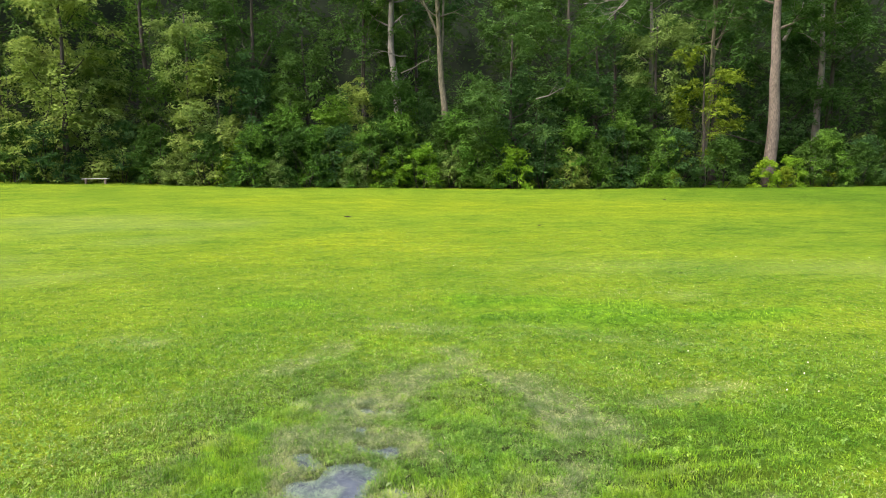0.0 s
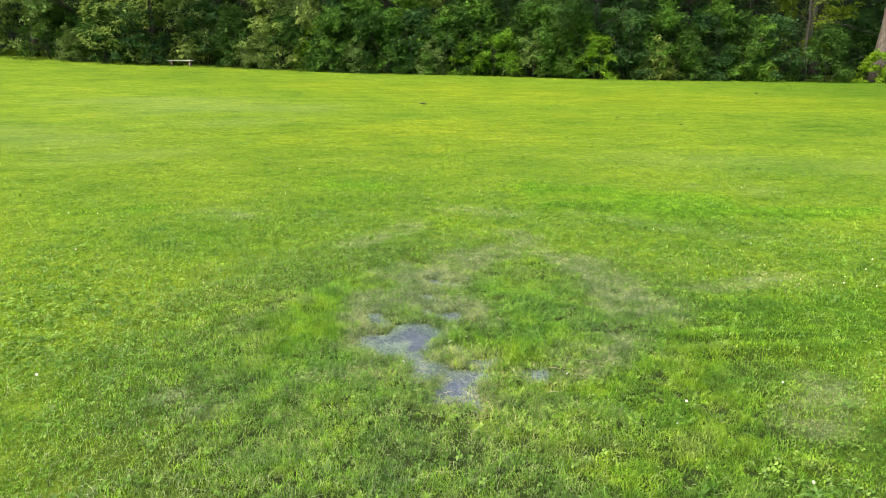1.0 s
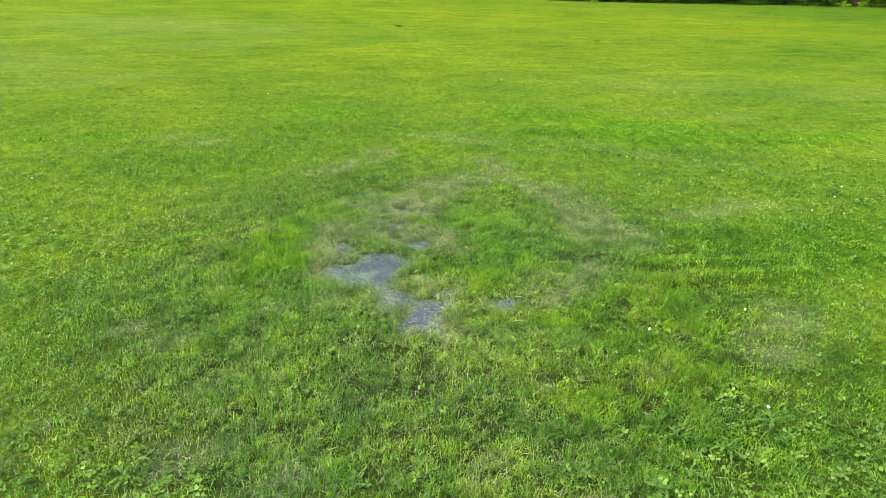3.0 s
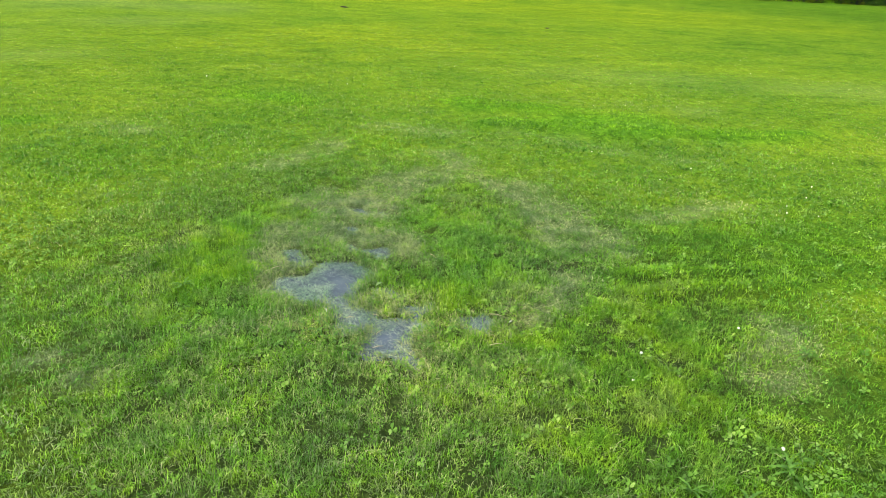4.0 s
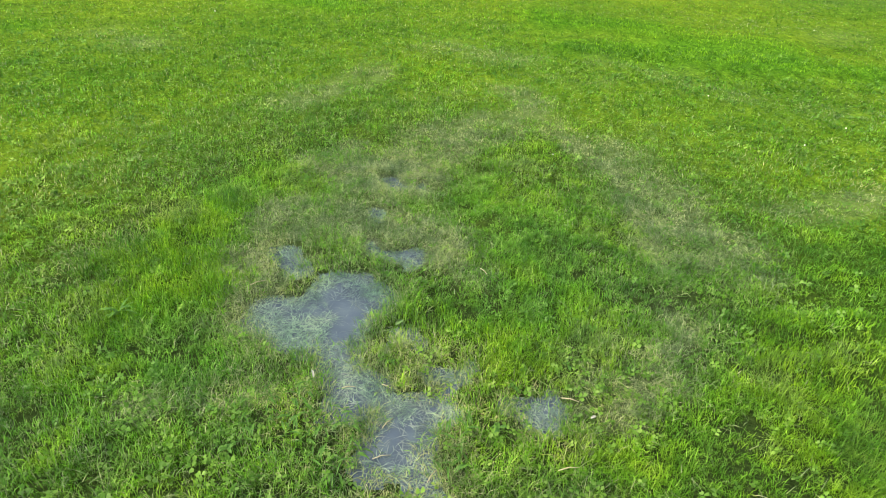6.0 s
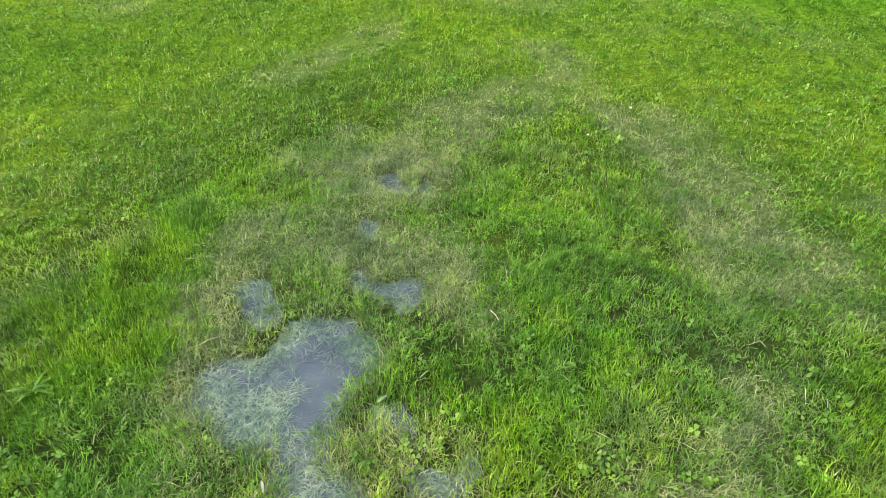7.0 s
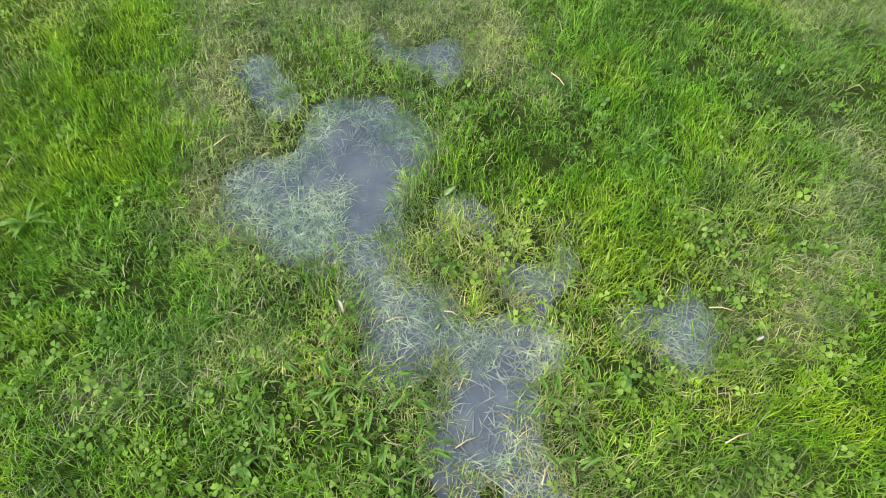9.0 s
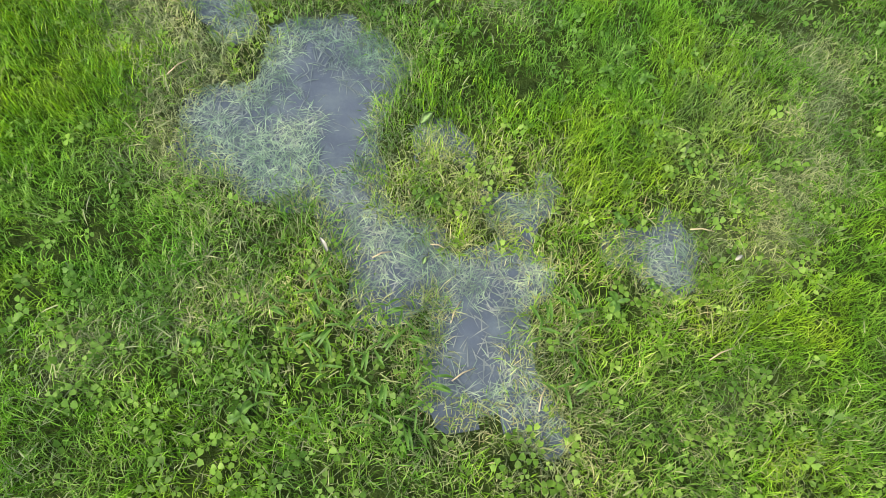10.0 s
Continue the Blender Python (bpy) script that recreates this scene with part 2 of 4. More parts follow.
M_HUSK = plain_material("dry_husk", (0.55, 0.52, 0.46), (0.78, 0.75, 0.68), 90, 0.7, 0.2)
M_SOIL = plain_material("dark_earth", (0.02, 0.016, 0.011), (0.055, 0.045, 0.03), 30, 0.95, 0.6)
M_STONE = plain_material("pale_stone", (0.24, 0.19, 0.13), (0.38, 0.31, 0.23), 60, 0.85, 0.4)
M_CONCRETE = plain_material("weathered_bench", (0.42, 0.40, 0.36), (0.62, 0.6, 0.55), 9, 0.85, 0.3)
M_BENCHLEG = plain_material("bench_leg", (0.22, 0.15, 0.12), (0.34, 0.25, 0.2), 9, 0.85, 0.3)
M_BARK = plain_material("bark_grey", (0.022, 0.02, 0.015), (0.06, 0.052, 0.04), 9, 0.9, 0.9, (1, 1, 0.22))
M_BARK_PALE = plain_material("bark_pale", (0.05, 0.041, 0.033), (0.19, 0.158, 0.125), 16, 0.9, 0.9, (1, 1, 0.25))
M_BARK_MOSS = plain_material("bark_mossy", (0.05, 0.048, 0.032), (0.18, 0.165, 0.11), 12, 0.9, 0.9, (1, 1, 0.3))
M_DEADWOOD = plain_material("dead_wood", (0.085, 0.08, 0.07), (0.21, 0.197, 0.175), 10, 0.9, 0.5, (1, 1, 0.3))
M_WOODS_SHADE = plain_material("woods_shade_sheet", (0.004, 0.010, 0.003), (0.016, 0.032, 0.009), 1.1, 0.95, 0.5)
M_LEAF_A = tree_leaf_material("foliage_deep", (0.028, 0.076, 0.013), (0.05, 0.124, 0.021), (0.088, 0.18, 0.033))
M_LEAF_B = tree_leaf_material("foliage_olive", (0.115, 0.185, 0.042), (0.185, 0.285, 0.066), (0.28, 0.40, 0.10))
M_LEAF_C = tree_leaf_material("foliage_blue_green", (0.032, 0.085, 0.022), (0.054, 0.135, 0.036), (0.09, 0.19, 0.055))
M_LEAF_D = tree_leaf_material("foliage_yellow_green", (0.10, 0.22, 0.013), (0.16, 0.33, 0.02), (0.25, 0.44, 0.034))
M_LEAF_E = tree_leaf_material("foliage_turning", (0.105, 0.175, 0.012), (0.155, 0.245, 0.018), (0.24, 0.33, 0.034))
M_LEAF_F = tree_leaf_material("foliage_fresh", (0.058, 0.15, 0.018), (0.098, 0.23, 0.028), (0.16, 0.32, 0.045))


# ---- fields over the ground ----
def value_noise(x, y, scale, seed=0):
    """Smooth noise between 0 and 1, with features of the given size in metres."""
    u, v = np.asarray(x) / scale, np.asarray(y) / scale
    i, j = np.floor(u).astype(np.int64), np.floor(v).astype(np.int64)
    f, g = u - i, v - j
    f, g = f * f * (3 - 2 * f), g * g * (3 - 2 * g)

    def h(a, b):
        k = (a * 374761393 + b * 668265263 + seed * 974634777) & 0x7FFFFFFF
        k = ((k ^ (k >> 13)) * 1274126177) & 0x7FFFFFFF
        return ((k ^ (k >> 16)) & 0xFFFF) / 65535.0

    return (h(i, j) * (1 - f) + h(i + 1, j) * f) * (1 - g) + (h(i, j + 1) * (1 - f) + h(i + 1, j + 1) * f) * g


def fractal(x, y, scale, seed=0):
    return 0.55 * value_noise(x, y, scale, seed) + 0.3 * value_noise(x, y, scale / 2.1, seed + 1) + 0.15 * value_noise(x, y, scale / 4.7, seed + 2)


def smooth(a, b, v):
    t = np.clip((v - a) / (b - a), 0, 1)
    return t * t * (3 - 2 * t)


def along(x, y, x1, y1, x2, y2, r):
    """How far inside a rounded bar a place lies, in metres; below zero outside."""
    dx, dy = x2 - x1, y2 - y1
    t = np.clip(((x - x1) * dx + (y - y1) * dy) / (dx * dx + dy * dy + 1e-9), 0, 1)
    return r - np.hypot(x - x1 - t * dx, y - y1 - t * dy)


# basins of the puddle: main pool, neck, lower pool
POOL = [(-0.32, 0.0, -0.215, 0.15, 0.122), (0.066, -0.392, -0.006, -0.482, 0.062), (-0.21, -0.056, -0.15, -0.296, 0.043), (-0.24, 0.01, -0.365, 0.035, 0.118),
        (-0.216, 0.214, -0.138, 0.142, 0.098), (-0.084, -0.308, -0.126, -0.338, 0.055), (0.018, -0.536, 0.018, -0.368, 0.052), (-0.204, -0.05, -0.12, 0.19, 0.07),
        (-0.432, 0.1, -0.168, 0.076, 0.062), (0.102, -0.41, -0.042, -0.566, 0.031), (-0.15, -0.224, 0.054, -0.416, 0.038), (0.105, -0.362, 0.072, -0.59, 0.016),
        (0.138, -0.398, 0.03, -0.37, 0.032), (0.076, -0.6, 0.098, -0.69, 0.012), (-0.156, 0.256, -0.08, 0.16, 0.046)]
# small pools beside it
POOLLETS = [(-0.19, -0.353, -0.116, -0.39, 0.022), (-0.455, 0.475, -0.43, 0.40, 0.018), (-0.42, 0.39, -0.383, 0.315, 0.025), (-0.132, 0.545, -0.112, 0.47, 0.03),
            (-0.112, 0.466, -0.02, 0.445, 0.032), (-0.02, 0.45, 0.045, 0.475, 0.038), (0.045, 0.46, 0.045, 0.40, 0.03), (-0.135, 0.30, -0.135, 0.30, 0.018),
            (0.228, -0.17, 0.222, -0.20, 0.014), (0.20, -0.225, 0.14, -0.25, 0.027), (0.003, -0.026, 0.06, -0.075, 0.010),
            (0.39, -0.392, 0.45, -0.37, 0.038), (0.42, -0.42, 0.42, -0.43, 0.03), (0.335, -0.354, 0.38, -0.38, 0.014),
            (-0.126, 0.81, -0.112, 0.74, 0.028), (-0.082, 1.13, -0.036, 1.042, 0.036), (0.07, 1.10, 0.065, 1.03, 0.02)]
# worn, greyish turf in a broken ring round the wet place
WORN = [(-0.81, 2.12, -0.49, 2.45, 0.13), (-0.49, 2.45, -0.14, 2.95, 0.14), (0.04, 3.39, 0.14, 3.51, 0.12), (-0.3, 1.3, 0.0, 1.1, 0.22), (-0.08, 1.1, 0.15, 1.55, 0.2),
        (-0.46, 0.68, 0.02, 0.6, 0.2), (0.15, 1.73, 0.56, 1.91, 0.15), (0.63, 2.6, 0.75, 2.18, 0.14), (0.73, 2.05, 1.01, 1.55, 0.16), (1.01, 1.55, 1.17, 1.13, 0.22),
        (1.17, 1.13, 1.25, 0.6, 0.24), (1.27, 0.64, 1.33, 0.36, 0.12), (0.33, 3.55, 0.89, 3.3, 0.12), (0.80, 2.9, 1.3, 2.8, 0.12), (-0.63, 0.43, -0.52, 0.02, 0.09),
        (0.62, -0.4, 1.0, 0.05, 0.09), (0.4, -0.72, 0.5, -0.68, 0.05), (-0.72, -0.36, -0.42, -0.33, 0.10), (0.08, 0.55, 0.22, 0.38, 0.12), (0.3, 1.75, 0.75, 2.1, 0.2)]
WORN_FAR = [(1.7, 0.9, 2.6, 1.2, 0.1), (1.4, 3.3, 2.9, 2.1, 0.08), (3.2, 4.9, 4.2, 4.5, 0.12), (-1.12, -0.74, -1.1, -0.75, 0.07), (-0.85, -1.5, -0.8, -1.52, 0.08),
            (-0.55, -1.66, -0.5, -1.66, 0.06), (-1.36, -0.55, -1.3, -0.55, 0.06), (-2.4, 3.6, -1.9, 3.2, 0.12), (-0.02, -0.12, 0.06, -0.24, 0.05), (1.5, -0.9, 1.75, -0.5, 0.15)]
# paler swathes farther off: the grass's greyish sheen, put into the ground colour
PALE_SHEEN = [(-11, 21, -4, 18, 1.2), (-8, 15.5, -5, 14, 0.5), (-5.7, 7.4, -4.2, 8.6, 0.1), (-12, 13, -7, 10, 0.6), (3.5, 7.6, 7.5, 6.2, 0.3)]
# fresher, yellow-green turf
FRESH = [(0.4, 0.9, 0.5, 0.2, 0.24), (-0.8, 0.7, -0.75, -0.3, 0.22), (0.68, 1.65, 0.69, 1.50, 0.14), (-0.89, 0.86, -0.53, 1.2, 0.16), (0.05, 0.83, 0.16, 0.74, 0.08), (-0.6, 4.9, -1.1, 5.3, 0.25),
         (-1.58, 0.44, -1.29, 0.74, 0.16), (-0.75, -0.05, -0.75, 0.3, 0.1), (0.25, 0.15, 0.42, 0.1, 0.1), (-0.05, 3.1, 0.3, 2.7, 0.14)]
# yellower turf far out
GOLD = [(3, 25, 13, 21, 3.5), (-4, 30, 2, 31, 2.0), (-2, 11, 3, 12, 1.0)]
# bare clay
BARE = [(0.455, -1.80, 0.53, -1.90, 0.045)]
# strips of longer, greener grass
LUSH = [(1.22, -0.2, 2.1, -0.12, 0.10), (1.3, 0.02, 1.95, 0.04, 0.08), (1.2, 4.7, 3.0, 3.9, 0.33), (1.4, 3.6, 4.3, 3.2, 0.25),
        (0.1, 0.08, 0.26, -0.06, 0.07), (-1.5, 5.3, -0.7, 4.8, 0.3), (0.28, -0.16, 0.29, -0.27, 0.06), (-0.92, 0.35, -0.72, 0.62, 0.12), (-0.9, 0.1, -0.66, 0.15, 0.10),
        (-0.82, 0.5, -0.64, 0.24, 0.10), (-3.05, 3.7, -3.0, 3.65, 0.15), (-3.65, 3.45, -3.6, 3.4, 0.15)]
# deep green, coarser turf
DEEP = [(1.1, -0.75, 1.6, -0.5, 0.34), (0.45, -0.5, 0.95, -0.55, 0.25), (0.8, -1.3, 1.9, -1.3, 0.45), (1.9, 0.2, 3.4, 0.6, 0.35)]


def inside(bars, x, y):
    f = np.full(np.shape(x), -9.0)
    for b in bars:
        f = np.maximum(f, along(x, y, *b))
    return f


def pool_field(x, y):
    wob = (fractal(x, y, 0.09, 5) - 0.5) * 0.045 + (value_noise(x, y, 0.025, 9) - 0.5) * 0.012
    return np.maximum(inside(POOL, x, y), inside(POOLLETS, x, y)) + wob


def worn_field(x, y):
    w = smooth(-0.07, 0.11, np.maximum(inside(WORN, x, y), inside(WORN_FAR, x, y)) + (fractal(x, y, 0.3, 21) - 0.5) * 0.34)
    return w * (0.45 + 0.55 * smooth(0.34, 0.58, fractal(x, y, 0.10, 25)))


def deep_field(x, y):
    near = smooth(-0.25, 0.25, inside(DEEP, x, y) + (fractal(x, y, 0.45, 27) - 0.5) * 0.5)
    return np.maximum(near, 0.95 * smooth(2.0, 24.0, x - 0.15 * y + 6 * (fractal(x, y, 5.0, 28) - 0.5)))


def height(x, y):
    """The lawn: level round the puddle, rising gently to the wood's edge."""
    x, y = np.asarray(x, float), np.asarray(y, float)
    k = np.clip((y - 8) / 39, 0, 1.2) ** 1.4
    xc = np.clip(x, -38, 55)
    z = k * (0.79 - 0.024 * xc + 0.0003 * xc * xc)
    near = np.exp(-(np.hypot(x, y) / 25) ** 2)
    z = z + near * ((fractal(x, y, 0.5, 31) - 0.5) * 0.03 + (fractal(x, y, 0.11, 35) - 0.5) * 0.026)
    z = z + 0.036 * smooth(-0.02, 0.06, inside(LUSH[:4], x, y) + (fractal(x, y, 0.3, 17) - 0.5) * 0.1) * near
    p = pool_field(x, y)
    z = z - 0.016 * smooth(-0.05, 0.04, p) * (np.hypot(x, y) < 3)
    under = smooth(-0.02, 0.012, p)
    z = z * (1 - under) + np.minimum(z, -0.017) * under
    return z * 1.0


WATER_Z = -0.0085


def link_mesh(name, verts, loops, starts, material, smooth_faces=False):
    me = bpy.data.meshes.new(name)
    me.vertices.add(len(verts))
    me.vertices.foreach_set("co", np.ascontiguousarray(verts, np.float32).ravel())
    me.loops.add(len(loops))
    me.loops.foreach_set("vertex_index", np.ascontiguousarray(loops, np.int32))
    me.polygons.add(len(starts))
    me.polygons.foreach_set("loop_start", np.ascontiguousarray(starts, np.int32))
    if smooth_faces:
        me.polygons.foreach_set("use_smooth", np.ones(len(starts), bool))
    me.update(calc_edges=True)
    me.materials.append(material)
    return me


def grid_mesh(name, xs, ys, zf, material, keep=None):
    X, Y = np.meshgrid(xs, ys)
    Z = zf(X, Y)
    verts = np.stack([X.ravel(), Y.ravel(), Z.ravel()], 1)
    nx, ny = len(xs), len(ys)
    i = (np.arange(ny - 1)[:, None] * nx + np.arange(nx - 1)[None, :]).ravel()
    quads = np.stack([i, i + 1, i + 1 + nx, i + nx], 1)
    if keep is not None:
        quads = quads[keep(X, Y).ravel()[quads].any(axis=1)]
        used, inv = np.unique(quads.ravel(), return_inverse=True)
        verts, quads = verts[used], inv.reshape(quads.shape)
    return link_mesh(name, verts, quads.ravel(), np.arange(len(quads)) * 4, material, True), verts


def graded(lo, hi, step, far):
    mid = list(np.arange(lo, hi + step / 2, step))
    out, s = [], step
    v = mid[-1]
    while v < far:
        s *= 1.16
        v += s
        out.append(v)
    low, s, v = [], step, mid[0]
    while v > -far:
        s *= 1.16
        v -= s
        low.append(v)
    return np.array(low[::-1] + mid + out)


# ---- ground ----
gxs, gys = graded(-0.7, 0.7, 0.015, 2500), graded(-0.8, 1.3, 0.015, 2500)
ground_me, gv = grid_mesh("ground", gxs, gys, height, M_GROUND)
gx, gy = gv[:, 0], gv[:, 1]
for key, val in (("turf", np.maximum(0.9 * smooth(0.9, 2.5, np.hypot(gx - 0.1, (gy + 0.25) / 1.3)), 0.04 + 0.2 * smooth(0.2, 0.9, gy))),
                 ("gold", smooth(-5.0, 3.0, inside(GOLD, gx, gy) + (fractal(gx, gy, 4.0, 29) - 0.5) * 5)),
                 ("dry", np.maximum(worn_field(gx, gy) * 0.36, 0.2 * smooth(-1.2, 0.5, inside(PALE_SHEEN, gx, gy) + (fractal(gx, gy, 3.0, 23) - 0.5) * 2.0))),
                 ("bare", smooth(-0.05, 0.03, inside(BARE, gx, gy) + (fractal(gx, gy, 0.06, 3) - 0.5) * 0.16)),
                 ("deep", deep_field(gx, gy)),
                 ("strip", smooth(-0.1, 0.12, inside(LUSH, gx, gy) + (fractal(gx, gy, 0.3, 17) - 0.5) * 0.3)),
                 ("wet", smooth(-0.03, 0.01, pool_field(gx, gy)))):
    ground_me.attributes.new(key, "FLOAT", "POINT").data.foreach_set("value", np.ascontiguousarray(val, np.float32))
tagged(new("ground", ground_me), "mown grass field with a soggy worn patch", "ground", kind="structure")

# ---- puddle ----
water_me, _ = grid_mesh("puddle", np.arange(-0.6, 0.62, 0.02), np.arange(-0.75, 1.3, 0.02),
                        lambda X, Y: np.full(X.shape, WATER_Z), M_WATER, lambda X, Y: pool_field(X, Y) > -0.035)
tagged(new("puddle", water_me), "shallow grey puddle lying in the sodden lawn", "puddle", kind="structure")


# ---- grass ----
rng = np.random.default_rng(7)


def blade_mesh(name, x, y, z, az, lean, length, width, material, twist=0.5, simple=False):
    """Each blade tapers and bends over: a lower strip and a pointed end; a simple one is a slim bent kite."""
    n = len(x)
    d = np.stack([np.cos(az), np.sin(az)], 1)
    sa = az + np.pi / 2 + rng.uniform(-twist, twist, n)
    s = np.stack([np.cos(sa), np.sin(sa)], 1) * (width / 2)[:, None]
    base = np.stack([x, y], 1)
    l1, l2 = length * 0.55, length * 0.45
    a1, a2 = lean * 0.65, np.minimum(lean * 1.4, 1.75)
    mid = base + d * (l1 * np.sin(a1))[:, None]
    tip = mid + d * (l2 * np.sin(a2))[:, None]
    zm = z + l1 * np.cos(a1)
    zt = zm + l2 * np.cos(a2)
    V = np.empty((n, 5, 3), np.float32)
    V[:, 0, :2], V[:, 1, :2], V[:, 2, :2], V[:, 3, :2], V[:, 4, :2] = base - s, base + s, mid - s * 0.85, mid + s * 0.85, tip
    V[:, 0, 2] = V[:, 1, 2] = z - 0.004
    V[:, 2, 2] = V[:, 3, 2] = zm
    V[:, 4, 2] = zt
    if simple:
        V = V[:, 1:]
        V[:, 0, :2] = base
        loops = (np.arange(n)[:, None] * 4 + np.array([0, 2, 1, 1, 2, 3])[None, :]).ravel()
        return link_mesh(name, V.reshape(-1, 3), loops, np.arange(n * 2) * 3, material)
    loops = (np.arange(n)[:, None] * 5 + np.array([0, 1, 3, 2, 2, 3, 4])[None, :]).ravel()
    starts = (np.arange(n)[:, None] * 7 + np.array([0, 4])[None, :]).ravel()
    return link_mesh(name, V.reshape(-1, 3), loops, starts, material)


def spread(n, x0, x1, y0, y1):
    return rng.uniform(x0, x1, n), rng.uniform(y0, y1, n)


def sow(x, y, coarse):
    """Grow green and worn blades at these places. coarse: how much wider and sparser than the finest."""
    p = pool_field(x, y)
    bare = inside(BARE, x, y) + (fractal(x, y, 0.06, 3) - 0.5) * 0.16
    worn = worn_field(x, y)
    lush = smooth(-0.12, 0.14, inside(LUSH, x, y) + (fractal(x, y, 0.16, 51) - 0.5) * 0.34)
    tuss = fractal(x, y, 0.16, 41)
    thin = -0.44 + 0.95 * tuss + 1.35 * value_noise(x, y, 0.034, 43) + 0.4 * worn + 0.32 * np.minimum(coarse * 2.5, 1) - 0.05 * smooth(-0.10, 0.0, p)
    ok = (p < rng.normal(0.003, 0.015, len(x))) & (bare < rng.normal(-0.01, 0.02, len(x))) & (rng.random(len(x)) < thin + 0.25 * lush)
    x, y, worn, lush, tuss, p, coarse = x[ok], y[ok], worn[ok], lush[ok], tuss[ok], p[ok], coarse[ok]
    n = len(x)
    dry = rng.random(n) < np.clip(-0.02 + 0.06 * np.exp(-6 * coarse) + 0.40 * fractal(x, y, 0.5, 91) + (0.76 - 0.18 * np.minimum(coarse, 1)) * worn - 0.5 * lush - 0.3 * deep_field(x, y) - 0.25 * smooth(-0.1, 0.15, inside(FRESH, x, y)) + 0.42 * smooth(-0.16, -0.02, p + 0.1 * (fractal(x, y, 0.2, 15) - 0.5)), 0, 0.9)
    swirl = value_noise(x, y, 0.35, 61) * 12.0
    az = np.where(rng.random(n) < 0.08, swirl, rng.uniform(0, 6.283, n))
    lean = np.clip(rng.normal(0.80, 0.36, n) + 0.32 * worn - 0.2 * lush + 0.18 * np.minimum(coarse * 2, 1), 0.05, 1.3)
    c1 = np.minimum(coarse, 1.0)
    deep = deep_field(x, y)
    tall = rng.random(n) < 0.24 - 0.15 * c1
    lean = np.where(tall, np.clip(lean + 0.2 + 0.2 * c1, 0.3, 1.36), lean)
    stand = rng.random(n) < 0.35 * lush * (1 - 0.7 * c1)
    lean = np.where(stand, lean * 0.7, lean)
    length = np.where(tall | stand, rng.uniform(0.028, 0.054, n), rng.uniform(0.012, 0.034, n)) * (0.35 + 1.3 * tuss) * (1 - 0.10 * np.minimum(coarse, 5)) * (1 - 0.22 * c1 * tall) + 0.004
    width = rng.uniform(0.0012, 0.0027, n) * (1 + 1.3 * c1) * (1 + 0.6 * np.maximum(coarse - 0.6, 0))
    rich = ~dry & (rng.random(n) < 0.4 * lush)
    width = np.where(tall, width * 1.15, width)
    fresh = smooth(-0.1, 0.15, inside(FRESH, x, y) + (fractal(x, y, 0.2, 57) - 0.5) * 0.3)
    pale = (tall & (rng.random(n) < 0.95 - 0.75 * deep)) | (rng.random(n) < 0.5 * fresh)
    return x, y, height(x, y), az, lean, length, width, dry, rich, pale


def grow(name, x, y, coarse, label):
    x, y, z, az, lean, length, width, dry, rich, pale = sow(x, y, coarse)
    k = ~dry & ~rich & pale
    ob = new("long_" + name, blade_mesh("long_" + name, x[k], y[k], z[k], az[k], lean[k], length[k], width[k], M_LONG, simple=True))
    tagged(ob, "light green longer blades lying over the lawn", "grass", kind="stuff")
    g = ~dry & ~rich & ~pale
    ob = new(name, blade_mesh(name, x[g], y[g], z[g], az[g], lean[g], length[g], width[g], M_GRASS, simple=True))
    tagged(ob, label, "grass", kind="stuff")
    k = rich
    if k.any():
        ob = new("lush_" + name, blade_mesh("lush_" + name, x[k], y[k], z[k], az[k], lean[k], length[k], width[k], M_LUSH, simple=True))
        tagged(ob, "strips of longer rich green grass in the lawn", "grass", kind="stuff")
    ob = new("dry_" + name, blade_mesh("dry_" + name, x[dry], y[dry], z[dry], az[dry], lean[dry] + 0.06, length[dry] * 0.95, width[dry] * 0.9, M_DRY, simple=True))
    tagged(ob, "worn greyish blades matted among the lawn grass", "grass", kind="stuff")


def ring(n, r0, r1, a0, a1):
    """Places thinning out with the square of the distance from the wet patch."""
    r = r0 * np.exp(rng.random(n) * math.log(r1 / r0))
    a = rng.uniform(radians(a0), radians(a1), n)
    return r, r * np.cos(a) + 0.1, r * np.sin(a) * 1.3 - 0.25


# round the puddle
r = 1.3 * np.sqrt(rng.random(430000))
a = rng.uniform(0, 6.2832, 430000)
grow("grass", r * np.cos(a) + 0.1, r * np.sin(a) * 1.3 - 0.25, r * 0, "fine green blades of mown grass round the puddle")
# the lawn about it
r, x, y = ring(380000, 1.3, 3.6, 0, 360)
ok = y > -2.6 - 2.5 * rng.random(len(y)) ** 2
grow("grass", x[ok], y[ok], (r[ok] / 1.2) ** 0.8 - 0.88, "mown lawn grass with yellow-green patches")
# beyond
r, x, y = ring(225000, 3.6, 17.0, 8, 166)
r2, x2, y2 = ring(65000, 3.6, 9.0, 166, 368)
r, x, y = np.append(r, r2), np.append(x, x2), np.append(y, y2)
ok = rng.random(len(r)) < 1.15 - smooth(6.0, 16.0, r) - 0.6 * smooth(-1.0, -9.0, y)
r, x, y = r[ok], x[ok], y[ok]
grow("grass", x, y, (r / 1.2) ** 0.8 - 1, "open stretch of short mown lawn grass")


